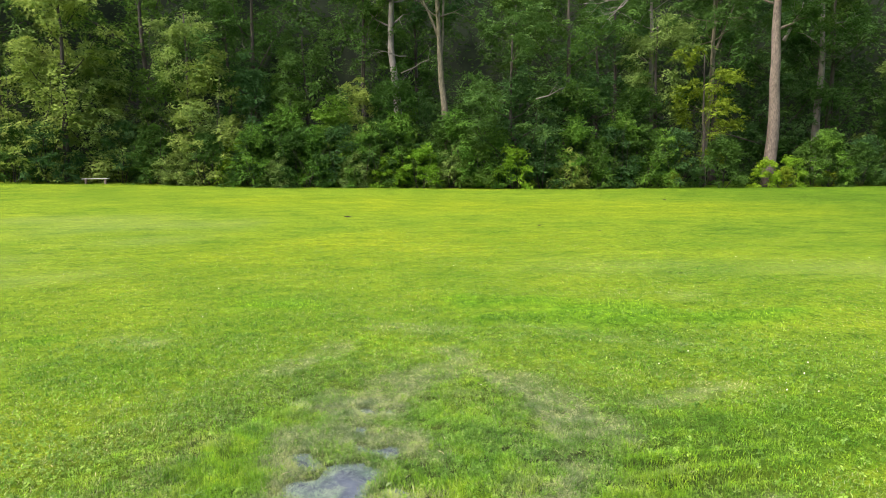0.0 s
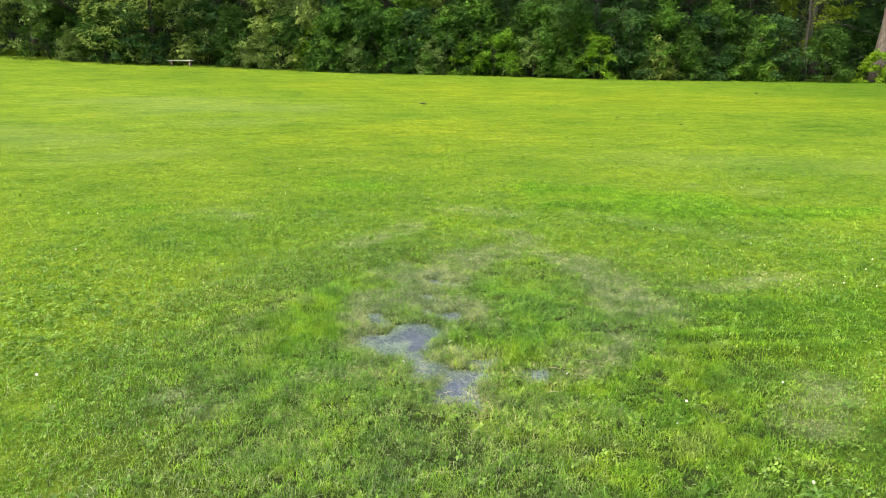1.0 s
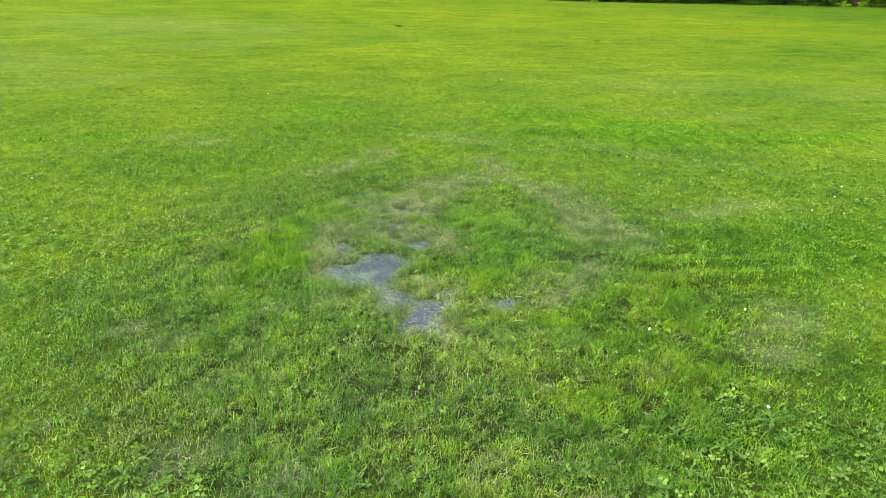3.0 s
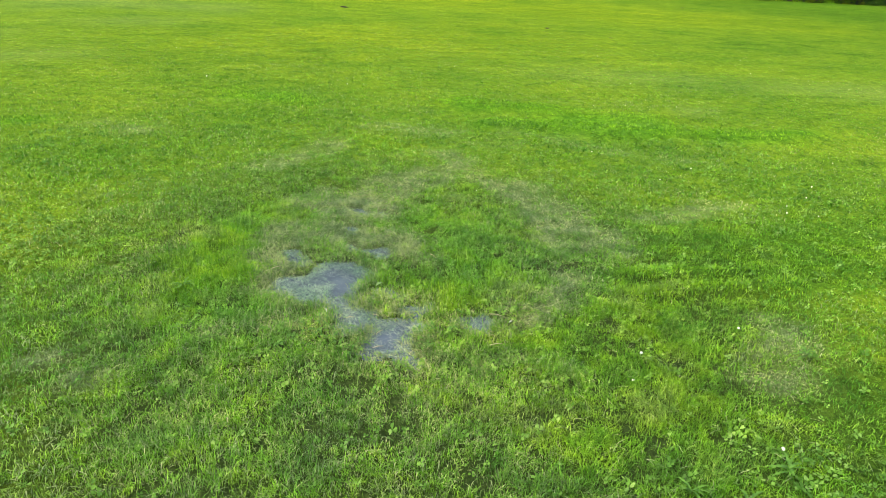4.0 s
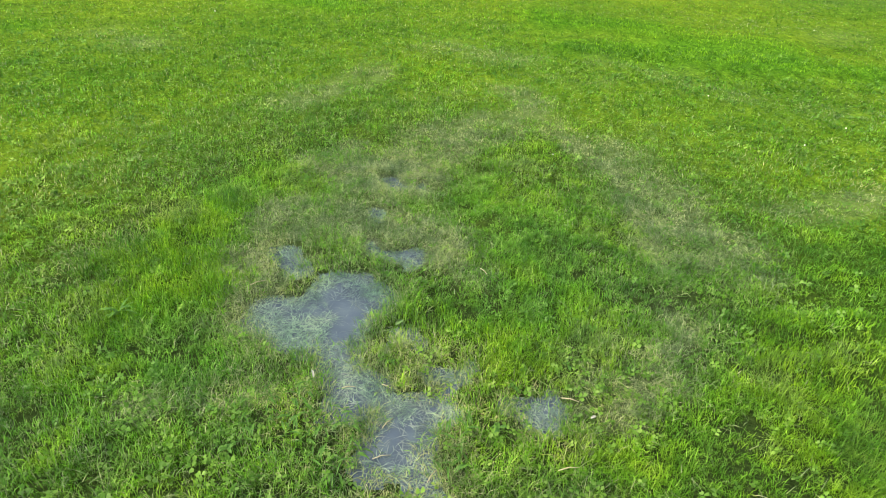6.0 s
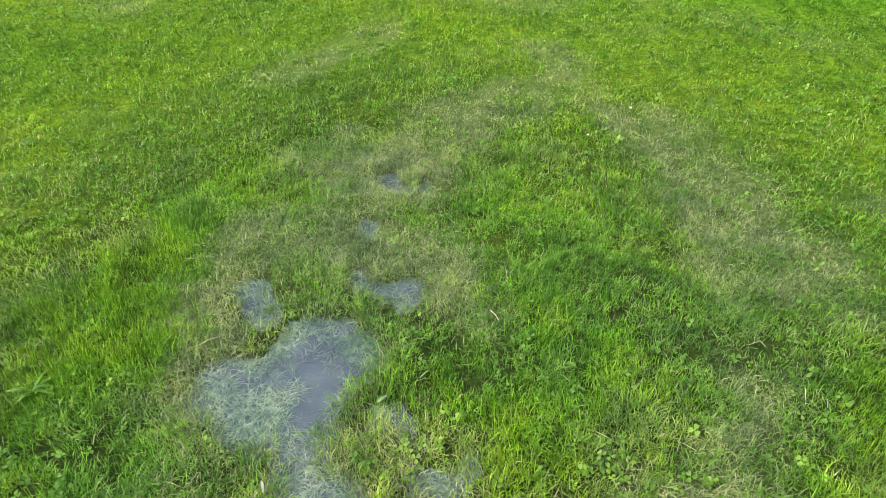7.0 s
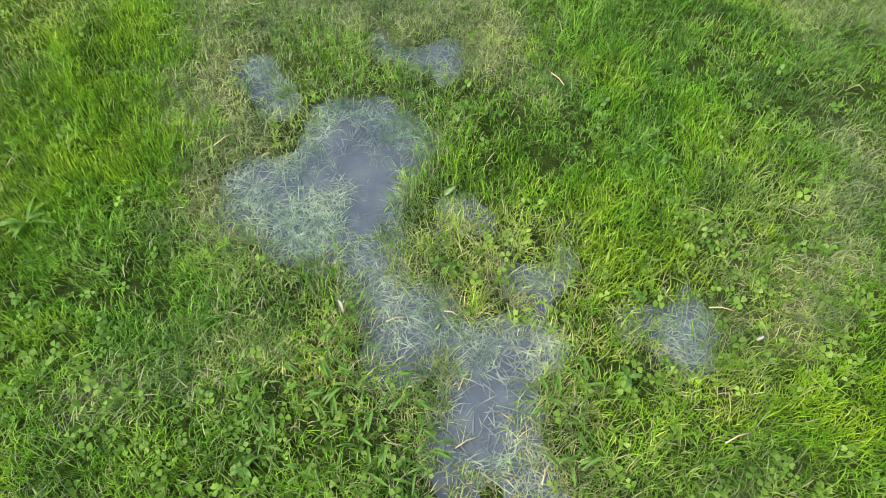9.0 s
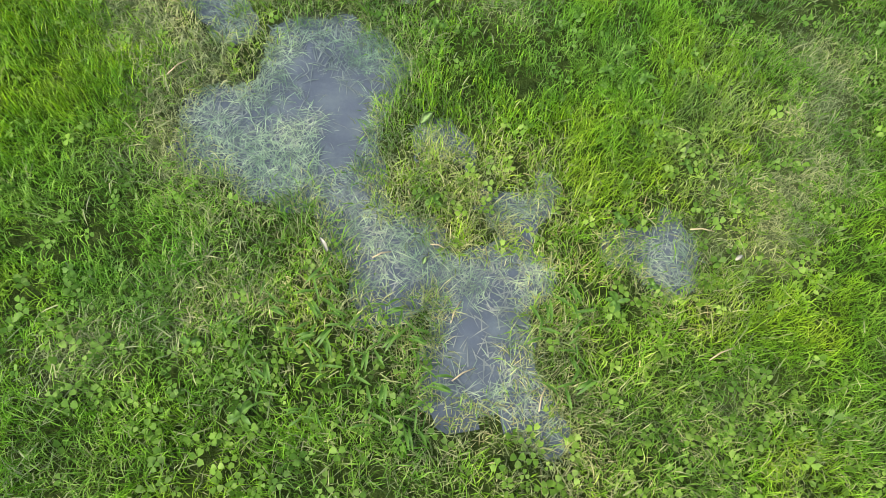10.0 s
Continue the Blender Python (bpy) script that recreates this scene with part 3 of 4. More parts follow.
# cut blades floating on the water
def litter(n, box, field, name, label, zf, material, lo, hi, wlo=0.0016, whi=0.0030):
    x, y = spread(n, *box)
    k = field(x, y)
    x, y = x[k], y[k]
    n = len(x)
    return new(name, blade_mesh(name, x, y, zf(x, y) + rng.uniform(0.001, 0.005, n), rng.uniform(0, 6.283, n), rng.uniform(1.45, 1.57, n) / 0.65,
                                rng.uniform(lo, hi, n), rng.uniform(wlo, whi, n), material))


OPEN_WATER = [(-0.16, 0.06, -0.19, -0.03, 0.044), (-0.23, 0.22, -0.25, 0.18, 0.018), (-0.01, -0.45, -0.01, -0.49, 0.028), (-0.14, -0.39, -0.12, -0.39, 0.018),
              (-0.31, 0.09, -0.27, 0.07, 0.014), (-0.12, 0.13, -0.06, 0.11, 0.012), (-0.22, 0.13, -0.20, 0.10, 0.026), (-0.44, 0.12, -0.42, 0.11, 0.012), (0.0, -0.57, 0.01, -0.56, 0.012)]


def floats(x, y):
    cover = 0.50 + 2.4 * (fractal(x, y, 0.075, 71) - 0.45) - 3.5 * smooth(-0.016, 0.012, inside(OPEN_WATER, x, y))
    return (pool_field(x, y) > -0.022) & (rng.random(len(x)) < cover)


def on_water(x, y):
    return np.full(len(x), WATER_Z)


tagged(litter(26000, (-0.6, 0.6, -0.75, 1.25), lambda x, y: (pool_field(x, y) > -0.005) & (rng.random(len(x)) < 0.8 - 0.75 * smooth(-0.03, 0.01, inside(OPEN_WATER, x, y))),
              "sunken_clippings", "", lambda x, y: on_water(x, y) - 0.0008, M_SUNK, 0.025, 0.06, 0.0016, 0.0034),
       "silted cut grass lying just under the water", "clippings", kind="stuff")
tagged(litter(62000, (-0.6, 0.6, -0.75, 1.25), floats, "grass_clippings", "", on_water, M_CLIP, 0.016, 0.06, 0.0009, 0.0020),
       "pale cut grass floating on the puddle", "clippings", kind="stuff")
tagged(litter(14000, (-1.4, 1.5, -1.8, 1.8), lambda x, y: (pool_field(x, y) < -0.01) & (rng.random(len(x)) < 0.2 + worn_field(x, y)), "grass_clippings", "",
              lambda x, y: height(x, y) + 0.018, M_DRY, 0.02, 0.06), "faded mowing scraps lying over the lawn", "clippings", kind="stuff")


tagged(litter(9000, (-0.75, 0.75, -0.85, 1.3), lambda x, y: (pool_field(x, y) > -0.11) & (pool_field(x, y) < -0.018) & (rng.random(len(x)) < 0.35 + 0.5 * fractal(x, y, 0.12, 95)), "sodden_blades", "",
              lambda x, y: height(x, y) + 0.008, M_SODDEN, 0.02, 0.055, 0.0012, 0.0024), "olive-brown dead blades matted at the water's edge", "grass", kind="stuff")


# clover: three notched leaflets on a stalk
CLOVER = [(0.52, -0.22, 0.62, -0.36, 0.13), (0.45, 0.06, 0.55, 0.05, 0.06), (0.36, -0.44, 0.46, -0.42, 0.06), (-0.5, -0.5, -0.3, -0.52, 0.13),
          (-0.7, -0.4, -0.8, -0.3, 0.1), (-2.75, 0.6, -1.7, 0.65, 0.35), (-2.2, 0.05, -1.9, 0.0, 0.3), (0.8, -1.75, 1.4, -1.7, 0.3),
          (-1.5, -1.65, -0.8, -1.75, 0.25), (1.0, -1.5, 1.3, -1.3, 0.15), (0.1, -0.75, 0.5, -0.8, 0.12), (0.05, -0.17, 0.1, -0.2, 0.03)]
ROUND_LEAFLET = [(0, 0), (0.3, 0.28), (0.46, 0.6), (0.38, 0.9), (0.0, 0.95), (-0.38, 0.9), (-0.46, 0.6), (-0.3, 0.28)]
LEAFLET = [(0, 0), (0.44, 0.5), (0.34, 0.98), (0, 0.9), (-0.34, 0.98), (-0.44, 0.5)]


def clover_mesh(name, n_try, box, sparse, outline):
    x, y = spread(n_try, *box)
    f = inside(CLOVER, x, y) + (fractal(x, y, 0.2, 81) - 0.5) * 0.2
    p = sparse + 0.7 * smooth(-0.08, 0.1, f)
    k = (rng.random(n_try) < p) & (pool_field(x, y) < -0.01) & (inside(BARE, x, y) < -0.02)
    x, y = x[k], y[k]
    n = len(x)
    z = height(x, y) + rng.uniform(0.010, 0.034, n)
    size = rng.uniform(0.0065, 0.0125, n) * (1 + 0.2 * np.minimum(np.hypot(x, y), 2.5))
    turn = rng.uniform(0, 6.283, n)
    tx, ty = rng.normal(0, 0.4, n), rng.normal(0, 0.4, n)
    lf = np.array(outline)
    q = len(outline)
    V = np.empty((n, 3, q, 3), np.float32)
    for k3 in range(3):
        a = turn + k3 * 2.094 + rng.normal(0, 0.12, n)
        c, s = np.cos(a)[:, None], np.sin(a)[:, None]
        u, v = lf[None, :, 0] * size[:, None], (lf[None, :, 1] + 0.06) * size[:, None]
        px, py = u * c - v * s, u * s + v * c
        V[:, k3, :, 0], V[:, k3, :, 1] = x[:, None] + px, y[:, None] + py
        V[:, k3, :, 2] = z[:, None] + px * tx[:, None] + py * ty[:, None] + np.abs(u) * 0.35
    loops = np.arange(n * 3 * q)
    starts = np.arange(n * 3) * q
    return link_mesh(name, V.reshape(-1, 3), loops, starts, M_CLOVER)


tagged(new("clover", clover_mesh("clover", 4600, (-1.4, 1.6, -1.2, 1.4), 0.10, ROUND_LEAFLET)), "green clover leaves among the grass by the puddle", "clover", kind="stuff")
tagged(new("clover", clover_mesh("clover", 36000, (-3.4, 3.6, -2.4, 3.6), 0.16, LEAFLET)), "patches of green clover in the lawn", "clover", kind="stuff")


# ---- helpers for things ----
def part(name, me, parent, label=""):
    ob = new(name, me)
    ob.parent = parent
    if label:
        ob["label"] = label
    return ob


def bm_mesh(name, bm, material, smooth_faces=True):
    me = bpy.data.meshes.new(name)
    for f in bm.faces:
        f.smooth = smooth_faces
    bm.to_mesh(me)
    bm.free()
    me.materials.append(material)
    return me


def tube(bm, pts, radii, sides=7, wob=0.0):
    """A tapered, closed tube through the points."""
    rings = []
    for k, (p, r) in enumerate(zip(pts, radii)):
        p = Vector(p)
        a, b = Vector(pts[max(k - 1, 0)]), Vector(pts[min(k + 1, len(pts) - 1)])
        d = (b - a).normalized()
        u = d.orthogonal().normalized()
        if abs(d.z) > 0.5:
            u = Vector((1, 0, 0)) - d * d.x
            u.normalize()
        v = d.cross(u)
        rings.append([bm.verts.new(p + (u * math.cos(6.2832 * i / sides) + v * math.sin(6.2832 * i / sides)) * r * (1 + random.uniform(-wob, wob))) for i in range(sides)])
    for a, b in zip(rings, rings[1:]):
        for i in range(sides):
            bm.faces.new((a[i], a[(i + 1) % sides], b[(i + 1) % sides], b[i]))
    bm.faces.new(rings[0][::-1])
    bm.faces.new(rings[-1])


def slab(bm, cx, cy, cz, sx, sy, sz, bevel=0.01):
    b2 = bmesh.new()
    bmesh.ops.create_cube(b2, size=1, matrix=Matrix.Translation((cx, cy, cz)) @ Matrix.Diagonal((sx, sy, sz, 1)))
    bmesh.ops.bevel(b2, geom=b2.edges[:], offset=bevel, segments=2, affect="EDGES")
    tmp = bpy.data.meshes.new("tmp")
    b2.to_mesh(tmp)
    b2.free()
    bm.from_mesh(tmp)
    bpy.data.meshes.remove(tmp)


# ---- weeds ----
def weed_leaf_mesh(length, width, lift, toothed=False):
    """A lance-shaped leaf with a folded midrib, arching outwards along x."""
    bm = bmesh.new()
    rows = []
    steps = 9
    for k in range(steps + 1):
        t = k / steps
        w = width * (math.sin(math.pi * min(1, 0.08 + 0.92 * t)) ** 0.7) * (0.65 + 0.35 * t)
        if toothed and k % 2:
            w *= 0.5
        px, pz = length * t, lift * math.sin(math.pi * (0.15 + 0.7 * t)) - lift * 0.4 * t
        rows.append((bm.verts.new((px, -w / 2, pz + w * 0.15)), bm.verts.new((px, 0, pz)), bm.verts.new((px, w / 2, pz + w * 0.15))))
    for a, b in zip(rows, rows[1:]):
        bm.faces.new((a[0], b[0], b[1], a[1]))
        bm.faces.new((a[1], b[1], b[2], a[2]))
    return bm_mesh("leaf", bm, M_WEED)


def weed_plant(kind):
    root = new("weed_plant")
    count = {"crabgrass": 6, "dandelion": 9, "plantain": 8}[kind]
    for i in range(count):
        if kind == "crabgrass":
            me = weed_leaf_mesh(random.uniform(0.028, 0.055), random.uniform(0.005, 0.0085), random.uniform(0.006, 0.025))
        elif kind == "dandelion":
            me = weed_leaf_mesh(random.uniform(0.06, 0.10), random.uniform(0.016, 0.024), random.uniform(0.015, 0.03), True)
        else:
            me = weed_leaf_mesh(random.uniform(0.018, 0.034), random.uniform(0.011, 0.016), random.uniform(0.008, 0.02))
        leaf = part("leaf", me, root)
        off = 0.022 if kind == "crabgrass" else 0.004
        leaf.matrix_basis = pose(random.uniform(-off, off), random.uniform(-off, off), random.uniform(0.008, 0.02), random.uniform(-14, 14), random.uniform(-22, 8), i * 360 / count + random.uniform(-75, 75))
    words = {"crabgrass": "green broad-bladed weed spreading in the grass", "dandelion": "toothed light green weed rosette in the lawn",
             "plantain": "small round-leaved green weed in the lawn"}
    return tagged(root, words[kind], "weed", "weeds in the lawn")


WEEDS = {"crabgrass": [(-0.28, -0.36), (-0.22, -0.43), (-0.33, -0.43), (-0.18, -0.49), (-0.27, -0.50), (-0.36, -0.36), (-0.12, -0.46), (-0.4, -0.47),
                       (-0.31, -0.58), (-0.1, -0.55), (0.17, -0.55), (0.14, -0.62), (0.13, -0.5), (-0.2, -0.6), (-0.25, -0.33), (-0.16, -0.41), (-0.3, -0.46), (-0.22, -0.53),
                       (-0.38, -0.53), (-0.14, -0.62), (0.2, -0.48), (-0.44, -0.4)],
         "dandelion": [(0.99, -1.57), (-1.62, -0.45), (-1.95, -0.15), (0.7, -1.75), (0.85, -1.5), (-2.6, 0.9), (1.2, -1.45), (-0.95, -1.6), (-0.9, 0.0), (1.7, -0.8)],
         "plantain": [(-0.42, -0.56), (0.36, -0.45), (0.52, -0.2), (0.5, 0.03), (0.42, 0.06), (0.6, -0.3), (-0.5, -0.42), (0.34, -0.3), (-0.02, -0.2),
                      (0.07, 0.24), (0.28, -0.47), (1.1, -1.7), (-1.25, -1.6), (-0.8, -1.7)]}
for kind, places in WEEDS.items():
    first = weed_plant(kind)
    for i, (x, y) in enumerate(places):
        m = pose(x, y, float(height(x, y)) + 0.016, 0, 0, random.uniform(0, 360)) @ Matrix.Scale(random.uniform(0.65, 1.0), 4)
        if i == 0:
            first.matrix_basis = m
        else:
            q = copy_thing(first, m)


# ---- clover flowers ----
def clover_flower():
    root = new("clover_flower")
    bm = bmesh.new()
    tube(bm, [(0, 0, 0), (0.003, 0.001, 0.03), (0.004, 0.0, 0.052)], [0.0012, 0.001, 0.0009], 5)
    part("stem", bm_mesh("stem", bm, M_STEM), root)
    bm = bmesh.new()
    for k in range(26):
        z = 1 - 2 * (k + 0.5) / 26
        r = math.sqrt(1 - z * z)
        a = k * 2.39996
        d = Vector((r * math.cos(a), r * math.sin(a), z))
        c = Vector((0.004, 0, 0.058)) + d * 0.004
        u = d.orthogonal().normalized() * 0.0022
        v = d.cross(u).normalized() * 0.0022
        tip = bm.verts.new(c + d * 0.006)
        ring = [bm.verts.new(c + w) for w in (u, v, -u, -v)]
        for i in range(4):
            bm.faces.new((ring[i], ring[(i + 1) % 4], tip))
    part("flower_head", bm_mesh("flower_head", bm, M_PETAL, False), root, "white clover blossom")
    return tagged(root, "white clover flower standing in the mown lawn", "flower", "clover flowers")


FLOWERS = [(-1.86, 6.1), (1.55, -0.55), (2.75, 0.95), (2.85, 1.1), (2.95, 0.9), (3.1, 1.25), (-1.9, 0.32), (-2.6, 0.3), (-2.0, -0.4), (0.75, 1.45),
           (0.98, 1.7), (2.2, 1.7), (1.25, -1.35), (0.92, -0.9), (1.02, -0.72), (3.3, 1.5), (2.6, 2.0), (1.95, 2.5), (4.0, 2.2), (-2.9, 1.9)]
flower = clover_flower()
flower.matrix_basis = pose(*FLOWERS[0], float(height(*FLOWERS[0])))
for x, y in FLOWERS[1:] + [(random.uniform(-7, 9), random.uniform(3, 11)) for _ in range(40)]:
    copy_thing(flower, pose(x, y, float(height(x, y)) - 0.012, random.uniform(-12, 12), random.uniform(-12, 12), random.uniform(0, 360)) @ Matrix.Scale(random.uniform(0.5, 0.8), 4))


# ---- small litter ----
def fallen_leaf(x, y, size, material, label, turn, broad=0.5):
    bm = bmesh.new()
    rows = []
    for k in range(8):
        t = k / 7
        w = size * broad * math.sin(math.pi * min(1, t * 0.92 + 0.06)) ** 0.8
        z = 0.12 * size * math.sin(3 * t)
        rows.append((bm.verts.new((size * (t - 0.5), -w / 2, z + w * 0.25)), bm.verts.new((size * (t - 0.5), 0, z)), bm.verts.new((size * (t - 0.5), w / 2, z + w * 0.18))))
    for a, b in zip(rows, rows[1:]):
        bm.faces.new((a[0], b[0], b[1], a[1]))
        bm.faces.new((a[1], b[1], b[2], a[2]))
    bmesh.ops.solidify(bm, geom=bm.faces[:], thickness=0.0006)
    ob = new("fallen_leaf", bm_mesh("fallen_leaf", bm, material))
    ob.matrix_basis = pose(x, y, float(height(x, y)) + 0.03, 8, -10, turn)
    return tagged(ob, label, "leaf")


fallen_leaf(0.0, 0.0, 0.034, M_PALE, "pale green fallen leaf lying on grass", 35)
fallen_leaf(-0.248, -0.262, 0.032, M_HUSK, "dry whitish husk caught in the grass", 110, 0.28)
fallen_leaf(0.553, -0.42, 0.018, M_HUSK, "small pale dry leaf on the lawn", 20)
fallen_leaf(-0.06, -0.315, 0.016, M_PALE, "small round green leaf floating on the puddle", 60).location.z = WATER_Z + 0.006


def straw(x, y, length, turn, water=False):
    bm = bmesh.new()
    tube(bm, [(-length / 2, 0, 0), (0, 0.003, 0.002), (length / 2, 0, 0)], [0.0014, 0.0016, 0.0009], 5)
    ob = new("straw", bm_mesh("straw", bm, M_STRAW))
    ob.matrix_basis = pose(x, y, WATER_Z + 0.006 if water else float(height(x, y)) + 0.025, 0, 4, turn)
    return tagged(ob, "dry tan straw lying across the wet grass", "straw", "bits of straw")


for row in ((-0.03, -0.295, 0.03, -25, 0), (-0.14, -0.29, 0.04, 12, 1), (-0.03, -0.55, 0.05, 20, 1), (0.5, -0.35, 0.05, -12, 0), (0.1, -0.62, 0.05, 60, 0), (-0.02, -0.43, 0.05, 55, 1),
            (-0.5, 0.2, 0.06, 40, 0), (0.3, 0.3, 0.05, -60, 0), (0.45, -0.6, 0.06, 15, 0)):
    straw(*row)


def clod(x, y, size, label):
    bm = bmesh.new()
    bmesh.ops.create_icosphere(bm, subdivisions=3, radius=size)
    for v in bm.verts:
        v.co *= 1 + 0.35 * noise.noise(v.co * (2.2 / size) + Vector((x, y, 0)))
        v.co.z *= 0.55
    ob = new("stone", bm_mesh("stone", bm, M_STONE))
    ob.matrix_basis = pose(x, y, float(height(x, y)) + size * 0.2, 0, 0, random.uniform(0, 360))
    return tagged(ob, label, "stone", "stones on bare earth")


for x, y, s in ((0.47, -1.79, 0.011), (0.51, -1.85, 0.010), (0.55, -1.83, 0.007), (0.44, -1.83, 0.006), (0.5, -1.92, 0.012)):
    clod(x, y, s, "pale clod on the bare clay spot")


def soil_mound(x, y, size):
    bm = bmesh.new()
    bmesh.ops.create_icosphere(bm, subdivisions=3, radius=size)
    for v in bm.verts:
        v.co *= 1 + 0.5 * noise.noise(v.co * (1.8 / size) + Vector((x, y, 0)))
        v.co.x *= 1.6
        v.co.z *= 0.4
    ob = new("soil_mound", bm_mesh("soil_mound", bm, M_SOIL))
    ob.matrix_basis = pose(x, y, float(height(x, y)) + size * 0.1, 0, 0, random.uniform(-20, 20))
    return tagged(ob, "small dark mound of earth on the lawn", "mound", "mounds of earth")


for x, y, s in ((-0.09, 20.0, 0.07), (5.2, 15.3, 0.035), (14.9, 27.5, 0.06), (6.2, 13.3, 0.03)):
    soil_mound(x, y, s)


# ---- bench ----
def bench(x, y, turn):
    root = new("bench")
    bm = bmesh.new()
    for k in range(3):
        slab(bm, 0, (k - 1) * 0.14, 0.36, 1.72, 0.13, 0.05, 0.008)
    part("seat", bm_mesh("seat", bm, M_CONCRETE, False), root, "pale weathered seat planks")
    for sx in (-0.62, 0.62):
        bm = bmesh.new()
        slab(bm, sx, 0, 0.15, 0.09, 0.34, 0.37, 0.01)
        part("leg", bm_mesh("leg", bm, M_BENCHLEG, False), root)
    root.matrix_basis = pose(x, y, float(height(x, y)), 0, 0, turn)
    return tagged(root, "pale backless park bench at the wood's edge", "bench")


bench(-17.1, 46.9, 4)


# ---- wood's edge ----
def edge_y(x):
    """Where the lawn ends and the wood begins."""
    return 47.0 - 0.10 * (x + 17) + 0.6 * math.sin(x * 0.35)


def leaf_cloud(name, centres, radii, per, size, material, rs, sprays=10, kite=True):
    """Leafy sprays that spread from each clump's middle: leaves in two rows along a drooping twig."""
    m = len(centres)
    n = m * per
    way = rs.normal(0, 1, (m, sprays, 3)) * np.array([1.0, 1.0, 0.55]) + np.array([0, 0, 0.18])
    way /= np.linalg.norm(way, axis=2)[:, :, None]
    reach = rs.uniform(0.55, 1.35, (m, sprays))
    flat = np.cross(way, rs.normal(0, 0.35, (m, sprays, 3)) + np.array([0, 0, 1.0]))
    flat /= np.linalg.norm(flat, axis=2)[:, :, None] + 1e-9
    own = np.repeat(np.arange(m), per)
    c, r = np.array(centres)[own], np.array(radii)[own]
    k = rs.integers(0, sprays, n)
    d, f, q = way[own, k], flat[own, k], reach[own, k]
    t = rs.random(n) ** 0.6
    side = np.where(rs.random(n) < 0.5, -1.0, 1.0)
    s = size * rs.uniform(0.6, 1.3, n) * (1.1 - 0.45 * t)
    width = rs.random(n) * 0.34 * r * np.sin(np.pi * np.clip(0.25 + 0.72 * t, 0, 1))
    pos = c + d * (r * q * t)[:, None] + f * (side * (0.3 * s + width))[:, None] + rs.normal(0, 0.045, (n, 3)) * r[:, None]
    pos[:, 2] -= 0.38 * r * q * t * t + 0.25 * width
    axis = d * 0.75 + f * (side * 0.8)[:, None] + rs.normal(0, 0.28, (n, 3))
    axis[:, 2] -= 0.35
    axis /= np.linalg.norm(axis, axis=1)[:, None] + 1e-9
    nor = np.cross(d, f)
    nor *= np.where(nor[:, 2] < 0, -1.0, 1.0)[:, None]
    nor += rs.normal(0, 0.3, (n, 3)) + d * 0.25
    v = np.cross(nor, axis)
    v /= np.linalg.norm(v, axis=1)[:, None] + 1e-9
    s = s[:, None]
    if not kite:
        V = np.empty((n, 3, 3), np.float32)
        V[:, 0], V[:, 1], V[:, 2] = pos + axis * s * 0.75, pos - axis * s * 0.4 + v * s * 0.32, pos - axis * s * 0.4 - v * s * 0.32
        return link_mesh(name, V.reshape(-1, 3), np.arange(n * 3), np.arange(n) * 3, material)
    V = np.empty((n, 4, 3), np.float32)
    V[:, 0], V[:, 1], V[:, 2], V[:, 3] = pos - axis * s * 0.45, pos + v * s * 0.27, pos + axis * s * 0.72, pos - v * s * 0.27
    return link_mesh(name, V.reshape(-1, 3), np.arange(n * 4), np.arange(n) * 4, material)


def limb(bm, start, way, length, r, rs, depth, tips):
    """A branch that wanders, thins and forks."""
    pts, rad = [Vector(start)], [r]
    d = Vector(way).normalized()
    k = 5
    for i in range(k):
        d = (d + Vector(rs.normal(0, 0.16, 3)) + Vector((0, 0, 0.05))).normalized()
        pts.append(pts[-1] + d * length / k)
        rad.append(r * (1 - 0.8 * (i + 1) / k))
    tube(bm, pts, rad, 5 if depth else 4, 0.05)
    tips += [tuple(p) for p in pts[2:]]
    if depth:
        for i in (2, 3, 4):
            w = (d + Vector(rs.normal(0, 0.75, 3))).normalized()
            limb(bm, pts[i], w, length * 0.5, rad[i] * 0.65, rs, depth - 1, tips)


